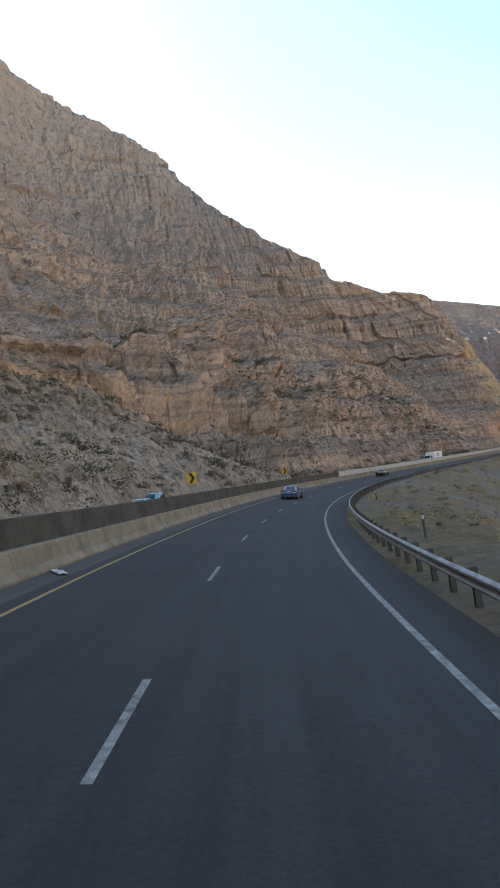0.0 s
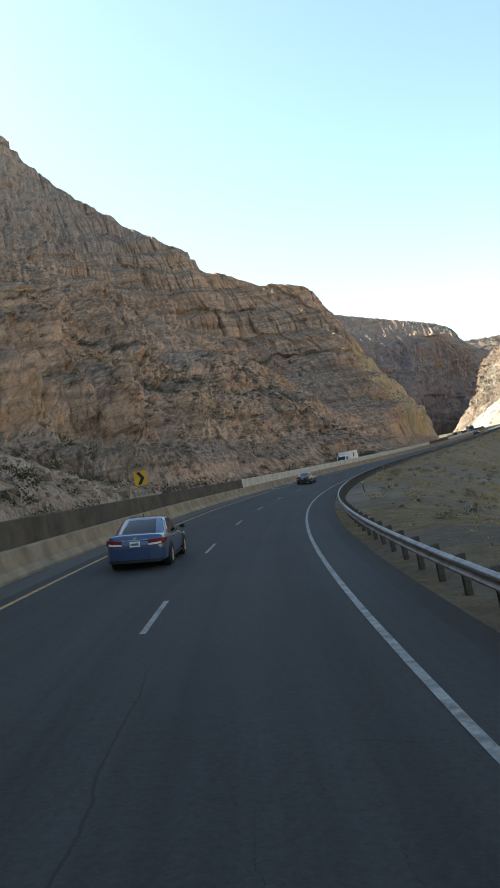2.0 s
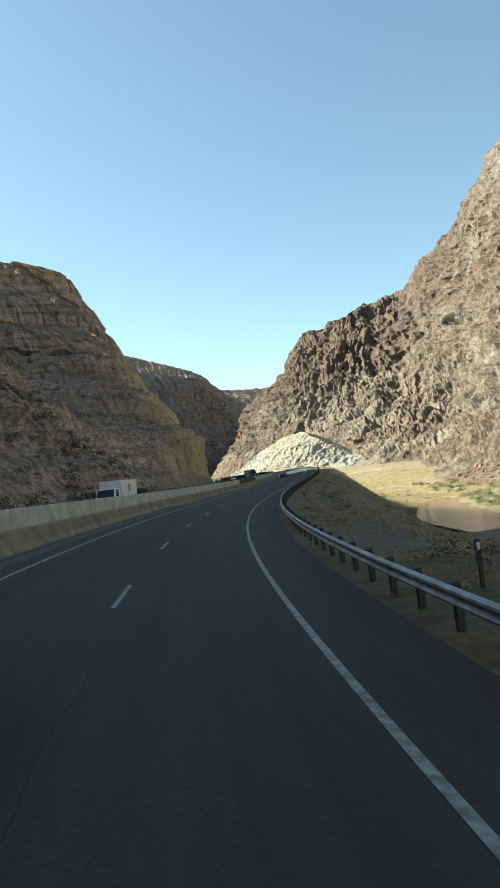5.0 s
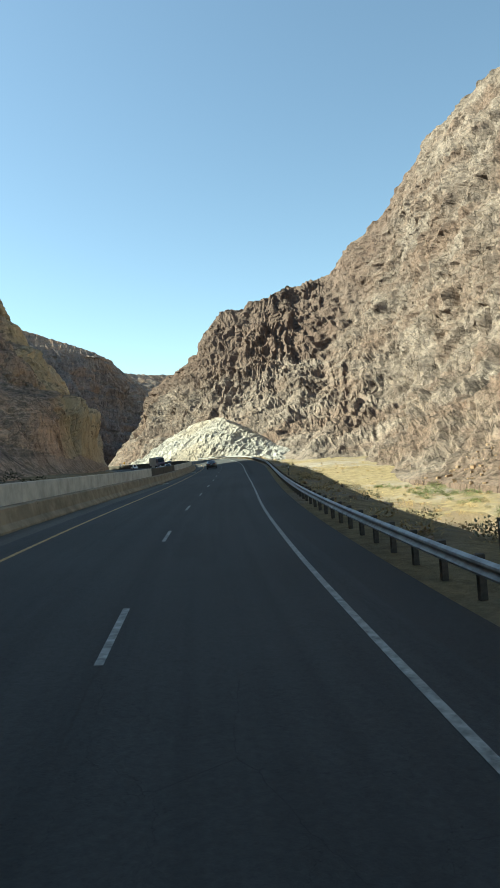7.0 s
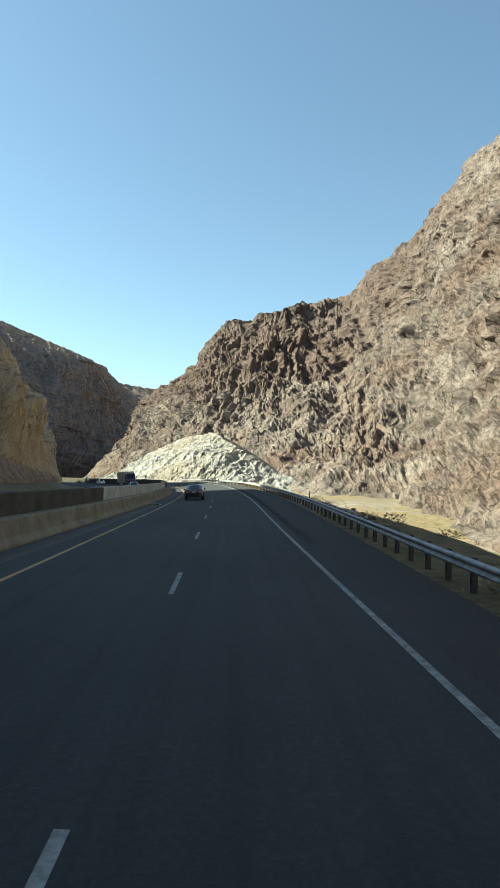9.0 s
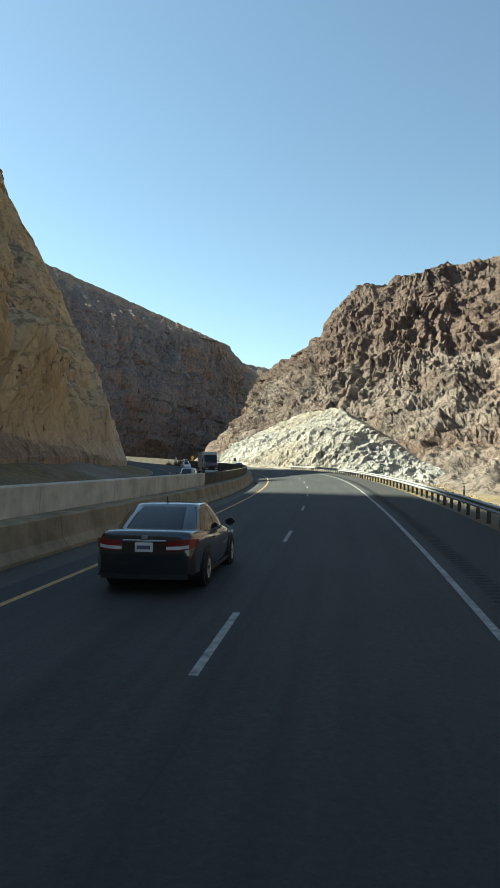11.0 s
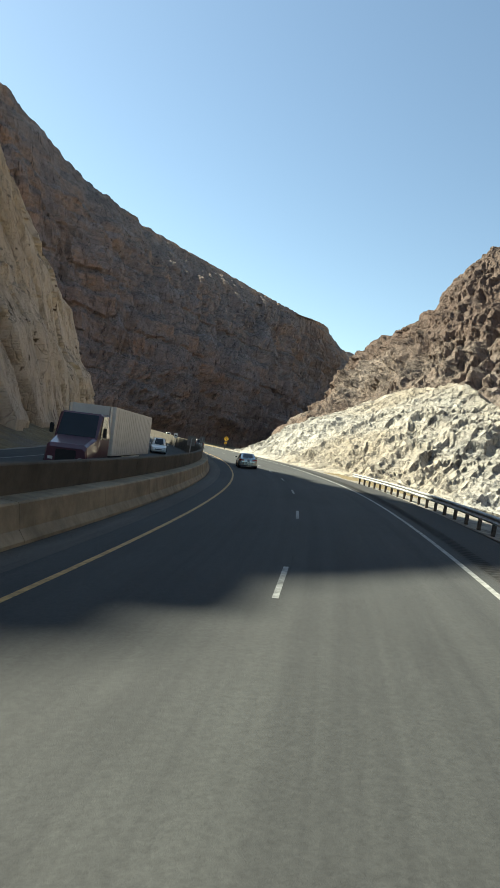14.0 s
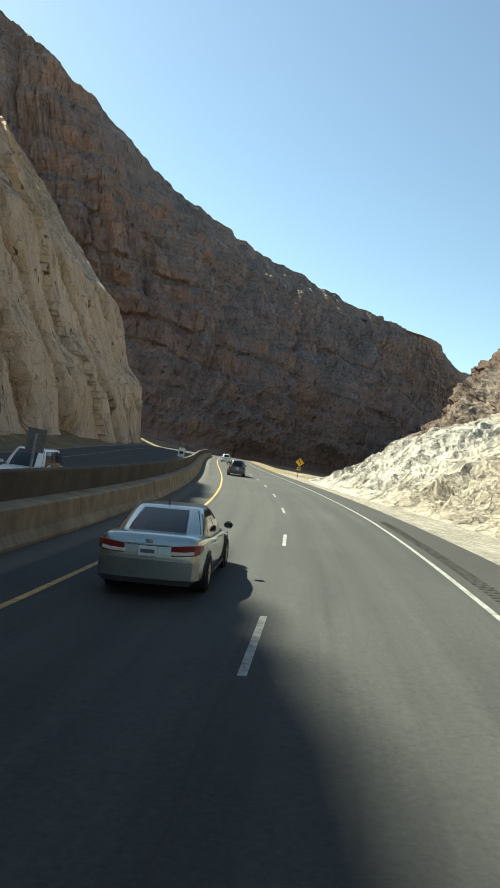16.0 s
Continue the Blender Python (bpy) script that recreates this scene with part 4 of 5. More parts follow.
def car(paint, label, m, kind="sedan", length=4.8, width=1.82, height=1.47, category="car"):
    """A road car facing +y: a smooth lofted body, a rounded glass house with curved panes, and its fittings."""
    thing = tagged(new("car"), label, category)
    L, W, H = length / 2, width / 2, height
    sedan = kind == "sedan"
    belt = 0.95 if sedan else 1.05
    deck = belt + (0.09 if sedan else 0.0)
    # back to front: place, half width, underside, top
    st = [(-L - 0.03, W * 0.70, 0.42, 0.66), (-L - 0.01, W * 0.84, 0.33, 0.80), (-L + 0.05, W * 0.91, 0.27, deck - 0.06), (-L + 0.14, W * 0.945, 0.24, deck), (-L + 0.45, W * 0.975, 0.22, deck + 0.005), (-L + 1.0, W, 0.20, deck - 0.02), (-0.4, W, 0.19, belt), (L - 1.7, W, 0.19, belt - 0.01), (L - 1.1, W * 0.99, 0.2, belt - 0.06), (L - 0.5, W * 0.95, 0.22, belt - 0.16), (L - 0.15, W * 0.86, 0.25, belt - 0.27), (L, W * 0.72, 0.32, belt - 0.38)]
    dense = guide(st, 45)
    rings = []
    for y, w, z0, z1 in dense:
        ring = np.array(hull_ring(y, w, z0, z1))
        rings.append([tuple(v) for v in guide(np.vstack([ring, ring[:1]]), 43)[:-1]])
    body = part("body", loft(rings), paint, thing, smooth=True)
    # glass house, level by level: half width, back and front
    if sedan:
        yb0, yb1, yr0, yr1 = -L + 0.36, L - 1.12, -L + 1.36, L - 2.15
    else:
        yb0, yb1, yr0, yr1 = -L + 0.08, L - 1.15, -L + 0.42, L - 1.95
    zb, zr, power = belt - 0.04, H - 0.04, 5.0

    def level(v):
        bow = v * (1 - v)
        w = W * (0.935 - 0.235 * v + 0.10 * bow)
        y0, y1 = yb0 + (yr0 - yb0) * v - 0.22 * bow, yb1 + (yr1 - yb1) * v + 0.26 * bow
        return w, y0, y1, zb + (zr - zb) * v

    def outline(v, squeeze=1.0, rise=0.0):
        w, y0, y1, z = level(v)
        out = []
        for k in range(48):
            a = 2 * math.pi * k / 48
            c, d = math.cos(a), math.sin(a)
            x = math.copysign(abs(c) ** (2 / power), c) * w
            y = math.copysign(abs(d) ** (2 / power), d) * (y1 - y0) / 2
            out.append((x * squeeze, y * squeeze + (y0 + y1) / 2, z + rise))
        return out

    shells = [outline(v) for v in (0, 0.2, 0.4, 0.6, 0.8, 0.93, 1.0)] + [outline(1.0, q, r) for q, r in ((0.94, 0.022), (0.8, 0.038), (0.5, 0.05), (0.2, 0.054))]
    part("cabin", loft(shells), paint, thing, smooth=True)

    def on_end(v, u, back, lift):
        w, y0, y1, z = level(v)
        reach = (1 - abs(u) ** power) ** (1 / power) * (y1 - y0) / 2
        return Vector((u * w, (y0 + y1) / 2 + (-reach - lift if back else reach + lift), z + 0.5 * lift))

    def on_side(v, u, side, lift):
        w, y0, y1, z = level(v)
        y = y0 + (y1 - y0) * u
        t = abs(2 * u - 1)
        return Vector((side * (w * (1 - t**power) ** (1 / power) + lift), y, z + 0.4 * lift))

    def pane(name, place, u0, u1, v0, v1, cells=7):
        bm = bmesh.new()
        us, vs = np.linspace(u0, u1, cells), np.linspace(v0, v1, 5)
        front = [[bm.verts.new(place(v, u, 0.007)) for v in vs] for u in us]
        rear = [[bm.verts.new(place(v, u, -0.01)) for v in vs] for u in us]
        n, k = len(us), len(vs)
        for r in range(n - 1):
            for c in range(k - 1):
                bm.faces.new((front[r][c], front[r + 1][c], front[r + 1][c + 1], front[r][c + 1]))
                bm.faces.new((rear[r][c], rear[r][c + 1], rear[r + 1][c + 1], rear[r + 1][c]))
        rim = [(r, 0) for r in range(n)] + [(n - 1, c) for c in range(1, k)] + [(r, k - 1) for r in range(n - 2, -1, -1)] + [(0, c) for c in range(k - 2, 0, -1)]
        for (a, b), (c, d) in zip(rim, rim[1:] + rim[:1]):
            bm.faces.new((front[a][b], rear[a][b], rear[c][d], front[c][d]))
        bmesh.ops.recalc_face_normals(bm, faces=bm.faces[:])
        return part(name, bm, GLASS, thing, "dark tinted glass", smooth=False)

    pane("rear_window", lambda v, u, d: on_end(v, u, True, d), -0.92, 0.92, 0.2 if sedan else 0.1, 0.96)
    pane("windscreen", lambda v, u, d: on_end(v, u, False, d), -0.9, 0.9, 0.06, 0.95)
    for side in (-1, 1):
        place = lambda v, u, d, side=side: on_side(v, u, side, d)
        pane("side_window", place, 0.14 if sedan else 0.06, 0.235 if sedan else 0.25, 0.14, 0.86, 4)
        pane("side_window", place, 0.245 if sedan else 0.265, 0.52, 0.10, 0.92, 5)
        pane("side_window", place, 0.54, 0.86, 0.10, 0.92, 6)
    R = 0.33 if sedan else 0.37
    for x in (-W + 0.1, W - 0.1):
        for y in (-L + 1.02, L - 0.92):
            bm = bmesh.new()
            bmesh.ops.create_cone(bm, segments=24, radius1=R + 0.055, radius2=R + 0.055, depth=0.232, cap_ends=True, matrix=Matrix.Translation((x * 0.992, y, R + 0.02)) @ pose(0, 0, 0, 0, 90, 0))
            part("wheel_arch", bm, TRIM, thing, "dark wheel arch")
            wheel(thing, x * 1.035, y, R, 0.22)
    for sx in (-1, 1):
        if sedan:
            path = [(sx * W * f, -L + d) for f, d in ((0.44, -0.03), (0.70, -0.02), (0.86, 0.02), (0.935, 0.10), (0.972, 0.27))]
            lo, hi = [deck - 0.32, deck - 0.31, deck - 0.29, deck - 0.27, deck - 0.21], [deck - 0.16, deck - 0.13, deck - 0.12, deck - 0.12, deck - 0.13]
            lamp = strip_part("tail_light", path, lo, hi, 0.024, TAIL_RED, thing, "red tail light")
            strip_part("reverse_lens", [(x, y - 0.004) for x, y in path[:3]], [z + 0.02 for z in lo[:3]], [z + 0.075 for z in lo[:3]], 0.024, LAMP_CLEAR, lamp, "clear lens strip")
        else:
            path = [(sx * W * f, -L + d) for f, d in ((0.72, -0.015), (0.88, 0.04), (0.95, 0.15))]
            strip_part("tail_light", path, [belt - 0.3] * 3, [belt - 0.06] * 3, 0.024, TAIL_RED, thing, "red tail light")
        front = [(sx * W * f, L - d) for f, d in ((0.50, 0.02), (0.74, 0.06), (0.88, 0.2), (0.95, 0.5))]
        strip_part("headlight", front, [belt - 0.46, belt - 0.44, belt - 0.38, belt - 0.27], [belt - 0.36, belt - 0.32, belt - 0.26, belt - 0.2], 0.03, LAMP_CLEAR, thing, "clear headlight")
        mirror = soft_box("mirror", sx * (W + 0.1) - 0.1, sx * (W + 0.1) + 0.1, L - 1.75, L - 1.6, belt + 0.0, belt + 0.15, paint, thing, 0.05, "", 3)
        soft_box("mirror_glass", sx * (W + 0.1) - 0.08, sx * (W + 0.1) + 0.08, L - 1.756, L - 1.748, belt + 0.025, belt + 0.125, GLASS, mirror, 0.003, "", 1)
        for y in (-0.75, 0.3):
            soft_box("door_handle", sx * (W + 0.005) - 0.02, sx * (W + 0.005) + 0.02, y, y + 0.19, belt - 0.14, belt - 0.11, paint, thing, 0.008)
        soft_box("sill_trim", sx * W * 0.985 - 0.02, sx * W * 0.985 + 0.02, -L + 1.45, L - 1.35, 0.2, 0.27, TRIM, thing, 0.008)
        soft_box("exhaust_tip", sx * W * 0.6 - 0.05, sx * W * 0.6 + 0.05, -L + 0.0, -L + 0.14, 0.25, 0.31, TRIM, thing, 0.015)
    bumper = [(W * f, -L + d) for f, d in ((-0.955, 0.42), (-0.94, 0.14), (-0.84, 0.0), (-0.5, -0.055), (0.0, -0.07), (0.5, -0.055), (0.84, 0.0), (0.94, 0.14), (0.955, 0.42))]
    strip_part("rear_bumper", bumper, [0.33] * 9, [0.6, 0.62, 0.64, 0.64, 0.64, 0.64, 0.64, 0.62, 0.6], 0.022, paint, thing)
    strip_part("bumper_trim", bumper[2:7], [0.24] * 5, [0.34] * 5, 0.02, TRIM, thing, "black lower bumper")
    soft_box("grille", -W * 0.45, W * 0.45, L - 0.06, L + 0.015, 0.42, 0.56, TRIM, thing, 0.02)
    soft_box("boot_seam", -W * 0.42, W * 0.42, -L - 0.036, -L - 0.0, deck - 0.165, deck - 0.135, RIM, thing, 0.008, "bright strip over the plate", 1)
    pz = 0.78 if sedan else 0.8
    plate = soft_box("number_plate", -0.155, 0.155, -L - 0.06, -L - 0.01, pz - 0.08, pz + 0.08, PLATE, thing, 0.008, "white number plate", 1)
    soft_box("plate_bar", -0.12, 0.12, -L - 0.065, -L - 0.058, pz - 0.035, pz + 0.03, PLATE_BAR, plate, 0.002, "", 1)
    soft_box("badge", -0.055, 0.055, -L - 0.03, -L + 0.03, deck - 0.12, deck - 0.06, RIM, thing, 0.012)
    bm = bmesh.new()
    bmesh.ops.create_cone(bm, segments=8, radius1=0.014, radius2=0.005, depth=0.16, cap_ends=True, matrix=Matrix.Translation((0, yr0 + 0.2, H + 0.07)) @ pose(0, 0, 0, 30, 0, 0))
    part("antenna", bm, TRIM, thing)
    thing.matrix_world = m
    return thing


car(PAINT_BLACK, "glossy black sedan with red tail lights on the asphalt", road_pose(142.5, -3.5))
car(PAINT_BLACK, "black sedan further along the passing lane", road_pose(314, -3.6), length=4.7)
car(PAINT_BLUE, "dark blue sedan close to the median barrier", road_pose(76, -3.75), length=4.7)
car(PAINT_WHITE, "white estate car in the passing lane", road_pose(575, -3.3), "suv", 4.5, 1.8, 1.62)
car(PAINT_SILVER, "silver sedan with pale red tail lights beside the median", road_pose(451.3, -3.5), length=4.8, height=1.46)
car(PAINT_MAROON, "dark estate car rounding the bend", road_pose(512, -3.3), "suv", 4.6, 1.84, 1.68)
# the opposite carriageway
car(PAINT_TEAL, "teal blue sedan behind the median wall", road_pose(54, -13.5, 0, 180))
car(PAINT_TEAL, "teal blue estate car behind the median wall", road_pose(66, -16.5, 0, 180), "suv", 4.6, 1.84, 1.7)
car(PAINT_BLUE, "blue sedan behind the pale median wall", road_pose(312, -13.0, 0, 180))
car(PAINT_WHITE, "white sport utility car behind the dark median wall", road_pose(468, -12.8, 0, 180), "suv", 4.9, 1.95, 1.85)
car(PAINT_SILVER, "silver estate car behind the dark median wall", road_pose(372, -14.0, 0, 180), "suv", 4.7, 1.9, 1.72)


def upright(s, l, up=0.0, turn=0.0):
    return Matrix.Translation(road_at(s, l, up)) @ pose(0, 0, 0, 0, 0, -math.degrees(float(np.interp(s, RS, RTH))) + turn)


def goods_truck(label, m, cab_paint, box_paint, box_len, box_h, tractor, badge=True):
    """A lorry facing +y: cab, box body, chassis, wheels."""
    thing = tagged(new("truck"), label, "truck")
    w = 1.24
    cab_l = 2.6 if tractor else 2.0
    gap = 0.5 if tractor else 0.15
    y_cab = box_len / 2 + gap
    top = 3.4 if tractor else 2.5
    ring = lambda y, z1, ww: [(ww, y, 0.55), (ww, y, z1 * 0.62), (ww * 0.93, y, z1 - 0.12), (ww * 0.8, y, z1), (-ww * 0.8, y, z1), (-ww * 0.93, y, z1 - 0.12), (-ww, y, z1 * 0.62), (-ww, y, 0.55)]
    hood = cab_l + (1.5 if tractor else 0.7)
    part("cab", loft([ring(y_cab, top, w * 0.96), ring(y_cab + cab_l * 0.7, top - 0.05, w * 0.96), ring(y_cab + cab_l * 0.98, top * 0.62, w * 0.94), ring(y_cab + hood - 0.1, top * 0.5, w * 0.85), ring(y_cab + hood, top * 0.44, w * 0.8)]), cab_paint, thing)
    z0, z1 = top * 0.60, top - 0.14
    quad_part("windscreen", [(-w * 0.8, y_cab + cab_l * 0.985, z0 + 0.06), (w * 0.8, y_cab + cab_l * 0.985, z0 + 0.06), (w * 0.74, y_cab + cab_l * 0.74, z1), (-w * 0.74, y_cab + cab_l * 0.74, z1)], GLASS, thing, 0.02, "dark windscreen")
    for sx in (-1, 1):
        pts = [(sx * w * 0.965, y_cab + cab_l * 0.3, z0), (sx * w * 0.955, y_cab + cab_l * 0.85, z0), (sx * w * 0.925, y_cab + cab_l * 0.66, z1), (sx * w * 0.925, y_cab + cab_l * 0.3, z1)]
        quad_part("side_window", pts if sx > 0 else pts[::-1], GLASS, thing, 0.015, "dark side window")
        soft_box("headlight", sx * w * 0.6 - 0.14, sx * w * 0.6 + 0.14, y_cab + hood - 0.08, y_cab + hood + 0.03, 0.85, 1.05, LAMP_CLEAR, thing, 0.03)
        soft_box("mirror", sx * (w + 0.14) - 0.08, sx * (w + 0.14) + 0.08, y_cab + cab_l * 0.8, y_cab + cab_l * 0.9, z0 + 0.1, z0 + 0.6, TRIM, thing, 0.03)
        if tractor:
            bm = bmesh.new()
            bmesh.ops.create_cone(bm, segments=12, radius1=0.08, radius2=0.08, depth=2.9, cap_ends=True, matrix=Matrix.Translation((sx * w * 0.9, y_cab + 0.1, 2.4)))
            part("exhaust_stack", bm, RIM, thing, "chrome exhaust stack")
    soft_box("grille", -0.5, 0.5, y_cab + hood - 0.02, y_cab + hood + 0.04, 0.75, 1.4 if tractor else 1.05, TRIM, thing, 0.03)
    soft_box("bumper", -w * 0.92, w * 0.92, y_cab + hood - 0.1, y_cab + hood + 0.12, 0.42, 0.72, RIM if tractor else TRIM, thing, 0.05)
    floor_z = 1.15 if tractor else 0.85
    boxed = soft_box("cargo_box", -w - 0.03, w + 0.03, -box_len / 2, box_len / 2, floor_z, floor_z + box_h, box_paint, thing, 0.04)
    for sx in (-1, 1):
        for k in range(int(box_len / 0.62)):
            y = -box_len / 2 + 0.4 + k * 0.62
            soft_box("rib", sx * (w + 0.035) - 0.012, sx * (w + 0.035) + 0.012, y - 0.025, y + 0.025, floor_z + 0.12, floor_z + box_h - 0.12, box_paint, boxed, 0.004, "", 1)
        if badge:
            soft_box("logo_patch", sx * (w + 0.052) - 0.006, sx * (w + 0.052) + 0.006, -0.4, 0.4, floor_z + box_h * 0.45, floor_z + box_h * 0.8, TAIL_RED, boxed, 0.005, "dark red round patch", 1)
        soft_box("side_skirt", sx * (w - 0.05) - 0.02, sx * (w - 0.05) + 0.02, -box_len * 0.22, box_len * 0.24, 0.45, floor_z - 0.05, box_paint, thing, 0.01)
    soft_box("chassis", -0.5, 0.5, -box_len / 2 + 0.2, y_cab + hood - 0.6, 0.6, floor_z - 0.03, TRIM, thing, 0.03)
    axles = (-box_len / 2 + 1.3, -box_len / 2 + 2.5, y_cab + 0.2, y_cab - 1.0, y_cab + hood - 0.9) if tractor else (-box_len / 2 + 1.2, y_cab + hood - 0.9)
    for y in axles:
        for x in (-w + 0.16, w - 0.16):
            wheel(thing, x, y, 0.5 if tractor else 0.4, 0.3)
    thing.matrix_world = m
    return thing


goods_truck("white box truck with a dark red round patch", road_pose(214, -15.5, 0, 180), VAN_WHITE, VAN_WHITE, 6.6, 2.5, False)
goods_truck("dark plum articulated lorry with an off-white ribbed trailer", road_pose(427, -13.2, -0.02, 180), PAINT_RED, TRAILER_GREY, 13.6, 2.75, True, False)

# ---- road signs, posts and rubbish ----
SIGN_YELLOW = plain("yellow_sign_sheet", (0.70, 0.38, 0.02), 0.45, 0, 0.06, 4.0)
SIGN_BLACK = plain("black_sign_paint", (0.015, 0.015, 0.015), 0.6, 0, 0.05, 4.0)
SIGN_BACK = plain("dull_sign_back", (0.17, 0.16, 0.145), 0.75, 0.2, 0.2, 4.0)
SIGN_GREEN = plain("green_sign_sheet", (0.02, 0.16, 0.09), 0.45, 0, 0.08, 4.0)
SIGN_WHITE = plain("white_sign_sheet", (0.7, 0.7, 0.68), 0.45, 0, 0.05, 4.0)


def flat_piece(name, pts, y0, y1, material, parent, label=""):
    """A plate out of (x, z) points, from y0 to y1."""
    bm = bmesh.new()
    f = bm.faces.new([bm.verts.new((x, y0, z)) for x, z in pts])
    r = bmesh.ops.extrude_face_region(bm, geom=[f])
    bmesh.ops.translate(bm, vec=(0, y1 - y0, 0), verts=[g for g in r["geom"] if isinstance(g, bmesh.types.BMVert)])
    bmesh.ops.recalc_face_normals(bm, faces=bm.faces[:])
    return part(name, bm, material, parent, label)


def sign_post(thing, h, x=0.0, depth=0.4, wood=True):
    soft_box("post", x - 0.05, x + 0.05, -0.03, 0.05, -depth, h, POST if wood else STEEL, thing, 0.01)


def chevron(m):
    thing = tagged(new("chevron_sign"), "yellow bend sign with a black chevron on the wall", "sign", "chevron signs")
    sign_post(thing, 1.5, 0, 0.4, False)
    plate = flat_piece("plate", [(-0.38, 0.75), (0.38, 0.75), (0.38, 1.67), (-0.38, 1.67)], -0.05, -0.035, SIGN_YELLOW, thing)
    flat_piece("chevron", [(-0.22, 0.82), (0.02, 0.82), (0.28, 1.21), (0.02, 1.6), (-0.22, 1.6), (0.04, 1.21)], -0.058, -0.05, SIGN_BLACK, plate, "black chevron")
    flat_piece("backing", [(-0.39, 0.74), (0.39, 0.74), (0.39, 1.68), (-0.39, 1.68)], -0.034, -0.026, SIGN_BACK, thing, "dull grey back")
    thing.matrix_world = m


chevron(upright(51.6, -8.26, 1.66))
chevron(upright(95.4, -8.26, 1.66))
# their backs, turned to the opposite traffic
for s in (426, 455):
    chevron(upright(s, -8.26, 1.68, 180) @ Matrix.Scale(0.66, 4))


def bend_sign(m):
    thing = tagged(new("bend_sign"), "yellow diamond sign with a black bend arrow and plaque", "sign")
    sign_post(thing, 3.0, 0)
    d = 0.66
    plate = flat_piece("diamond", [(0, 2.62 - d), (d, 2.62), (0, 2.62 + d), (-d, 2.62)], -0.06, -0.04, SIGN_YELLOW, thing)
    flat_piece("arrow_stem", [(0.02, 2.25), (0.13, 2.25), (0.13, 2.62), (-0.06, 2.72), (-0.06, 2.82), (-0.17, 2.82), (-0.17, 2.66), (0.02, 2.56)], -0.068, -0.06, SIGN_BLACK, plate)
    flat_piece("arrow_head", [(-0.27, 2.82), (0.04, 2.82), (-0.115, 3.02)], -0.068, -0.06, SIGN_BLACK, plate)
    plaque = flat_piece("plaque", [(-0.3, 1.35), (0.3, 1.35), (0.3, 1.85), (-0.3, 1.85)], -0.06, -0.04, SIGN_YELLOW, thing)
    flat_piece("plaque_bar", [(-0.18, 1.5), (0.18, 1.5), (0.18, 1.72), (-0.18, 1.72)], -0.066, -0.06, SIGN_BLACK, plaque)
    thing.matrix_world = m


bend_sign(upright(542.5, 7.6, -0.15))


def mile_sign(m):
    thing = tagged(new("mile_marker"), "narrow green marker sign with white bars on a post", "sign")
    sign_post(thing, 1.5, 0, 0.5, False)
    plate = flat_piece("plate", [(-0.2, 0.95), (0.2, 0.95), (0.2, 1.95), (-0.2, 1.95)], -0.05, -0.035, SIGN_GREEN, thing)
    for z in (1.12, 1.38, 1.66):
        flat_piece("bar", [(-0.11, z), (0.11, z), (0.11, z + 0.16), (-0.11, z + 0.16)], -0.056, -0.05, SIGN_WHITE, plate)
    thing.matrix_world = m


mile_sign(upright(372.6, 6.5, -0.2))


def white_sign(m):
    thing = tagged(new("speed_sign"), "small white upright sign on a steel post", "sign")
    sign_post(thing, 2.2, 0, 0.5, False)
    plate = flat_piece("plate", [(-0.3, 1.6), (0.3, 1.6), (0.3, 2.4), (-0.3, 2.4)], -0.05, -0.035, SIGN_WHITE, thing)
    flat_piece("bar", [(-0.18, 1.85), (0.18, 1.85), (0.18, 2.1), (-0.18, 2.1)], -0.056, -0.05, SIGN_BLACK, plate)
    thing.matrix_world = m


white_sign(upright(500, -9.0))


def marker_post(m):
    thing = tagged(new("marker_post"), "thin dark roadside marker post behind the guardrail", "post", "marker posts")
    soft_box("stake", -0.045, 0.045, -0.04, 0.04, -1.0, 1.25, POST, thing, 0.01)
    soft_box("reflector", -0.04, 0.04, -0.052, -0.038, 1.02, 1.18, SIGN_WHITE, thing, 0.006)
    thing.matrix_world = m


for s, l in ((28, 5.6), (66, 5.8), (112.4, 5.6), (150, 6.0), (205, 6.2), (262, 6.4), (308, 7.2), (340, 7.2)):
    marker_post(upright(s, l, -0.35))

# rubbish on the left shoulder
DEBRIS = plain("pale_torn_scrap", (0.5, 0.48, 0.43), 0.8, 0, 0.2, 5.0)
for k, (s, l, a) in enumerate(((136, -6.5, 20), (146, -6.7, 70), (303, -6.6, 40), (371, -6.7, 10), (20, -6.8, 30), (260, -6.8, 80))):
    bm = bmesh.new()
    bmesh.ops.create_grid(bm, x_segments=4, y_segments=3, size=0.4)
    rnd = random.Random(k)
    for v in bm.verts:
        v.co = Vector((v.co.x * 0.35, v.co.y * 1.6, 0.04 + rnd.random() * 0.09))
    r = bmesh.ops.extrude_face_region(bm, geom=bm.faces[:])
    bmesh.ops.translate(bm, vec=(0, 0, -0.03), verts=[g for g in r["geom"] if isinstance(g, bmesh.types.BMVert)])
    bmesh.ops.recalc_face_normals(bm, faces=bm.faces[:])
    o = part("debris", bm, DEBRIS if k != 3 else TYRE)
    tagged(o, "torn strip of pale rubbish on the shoulder" if k != 3 else "black strip of shredded tyre on the shoulder", "debris", "shoulder rubbish")
    o.matrix_world = road_pose(s, l, -0.02, a)

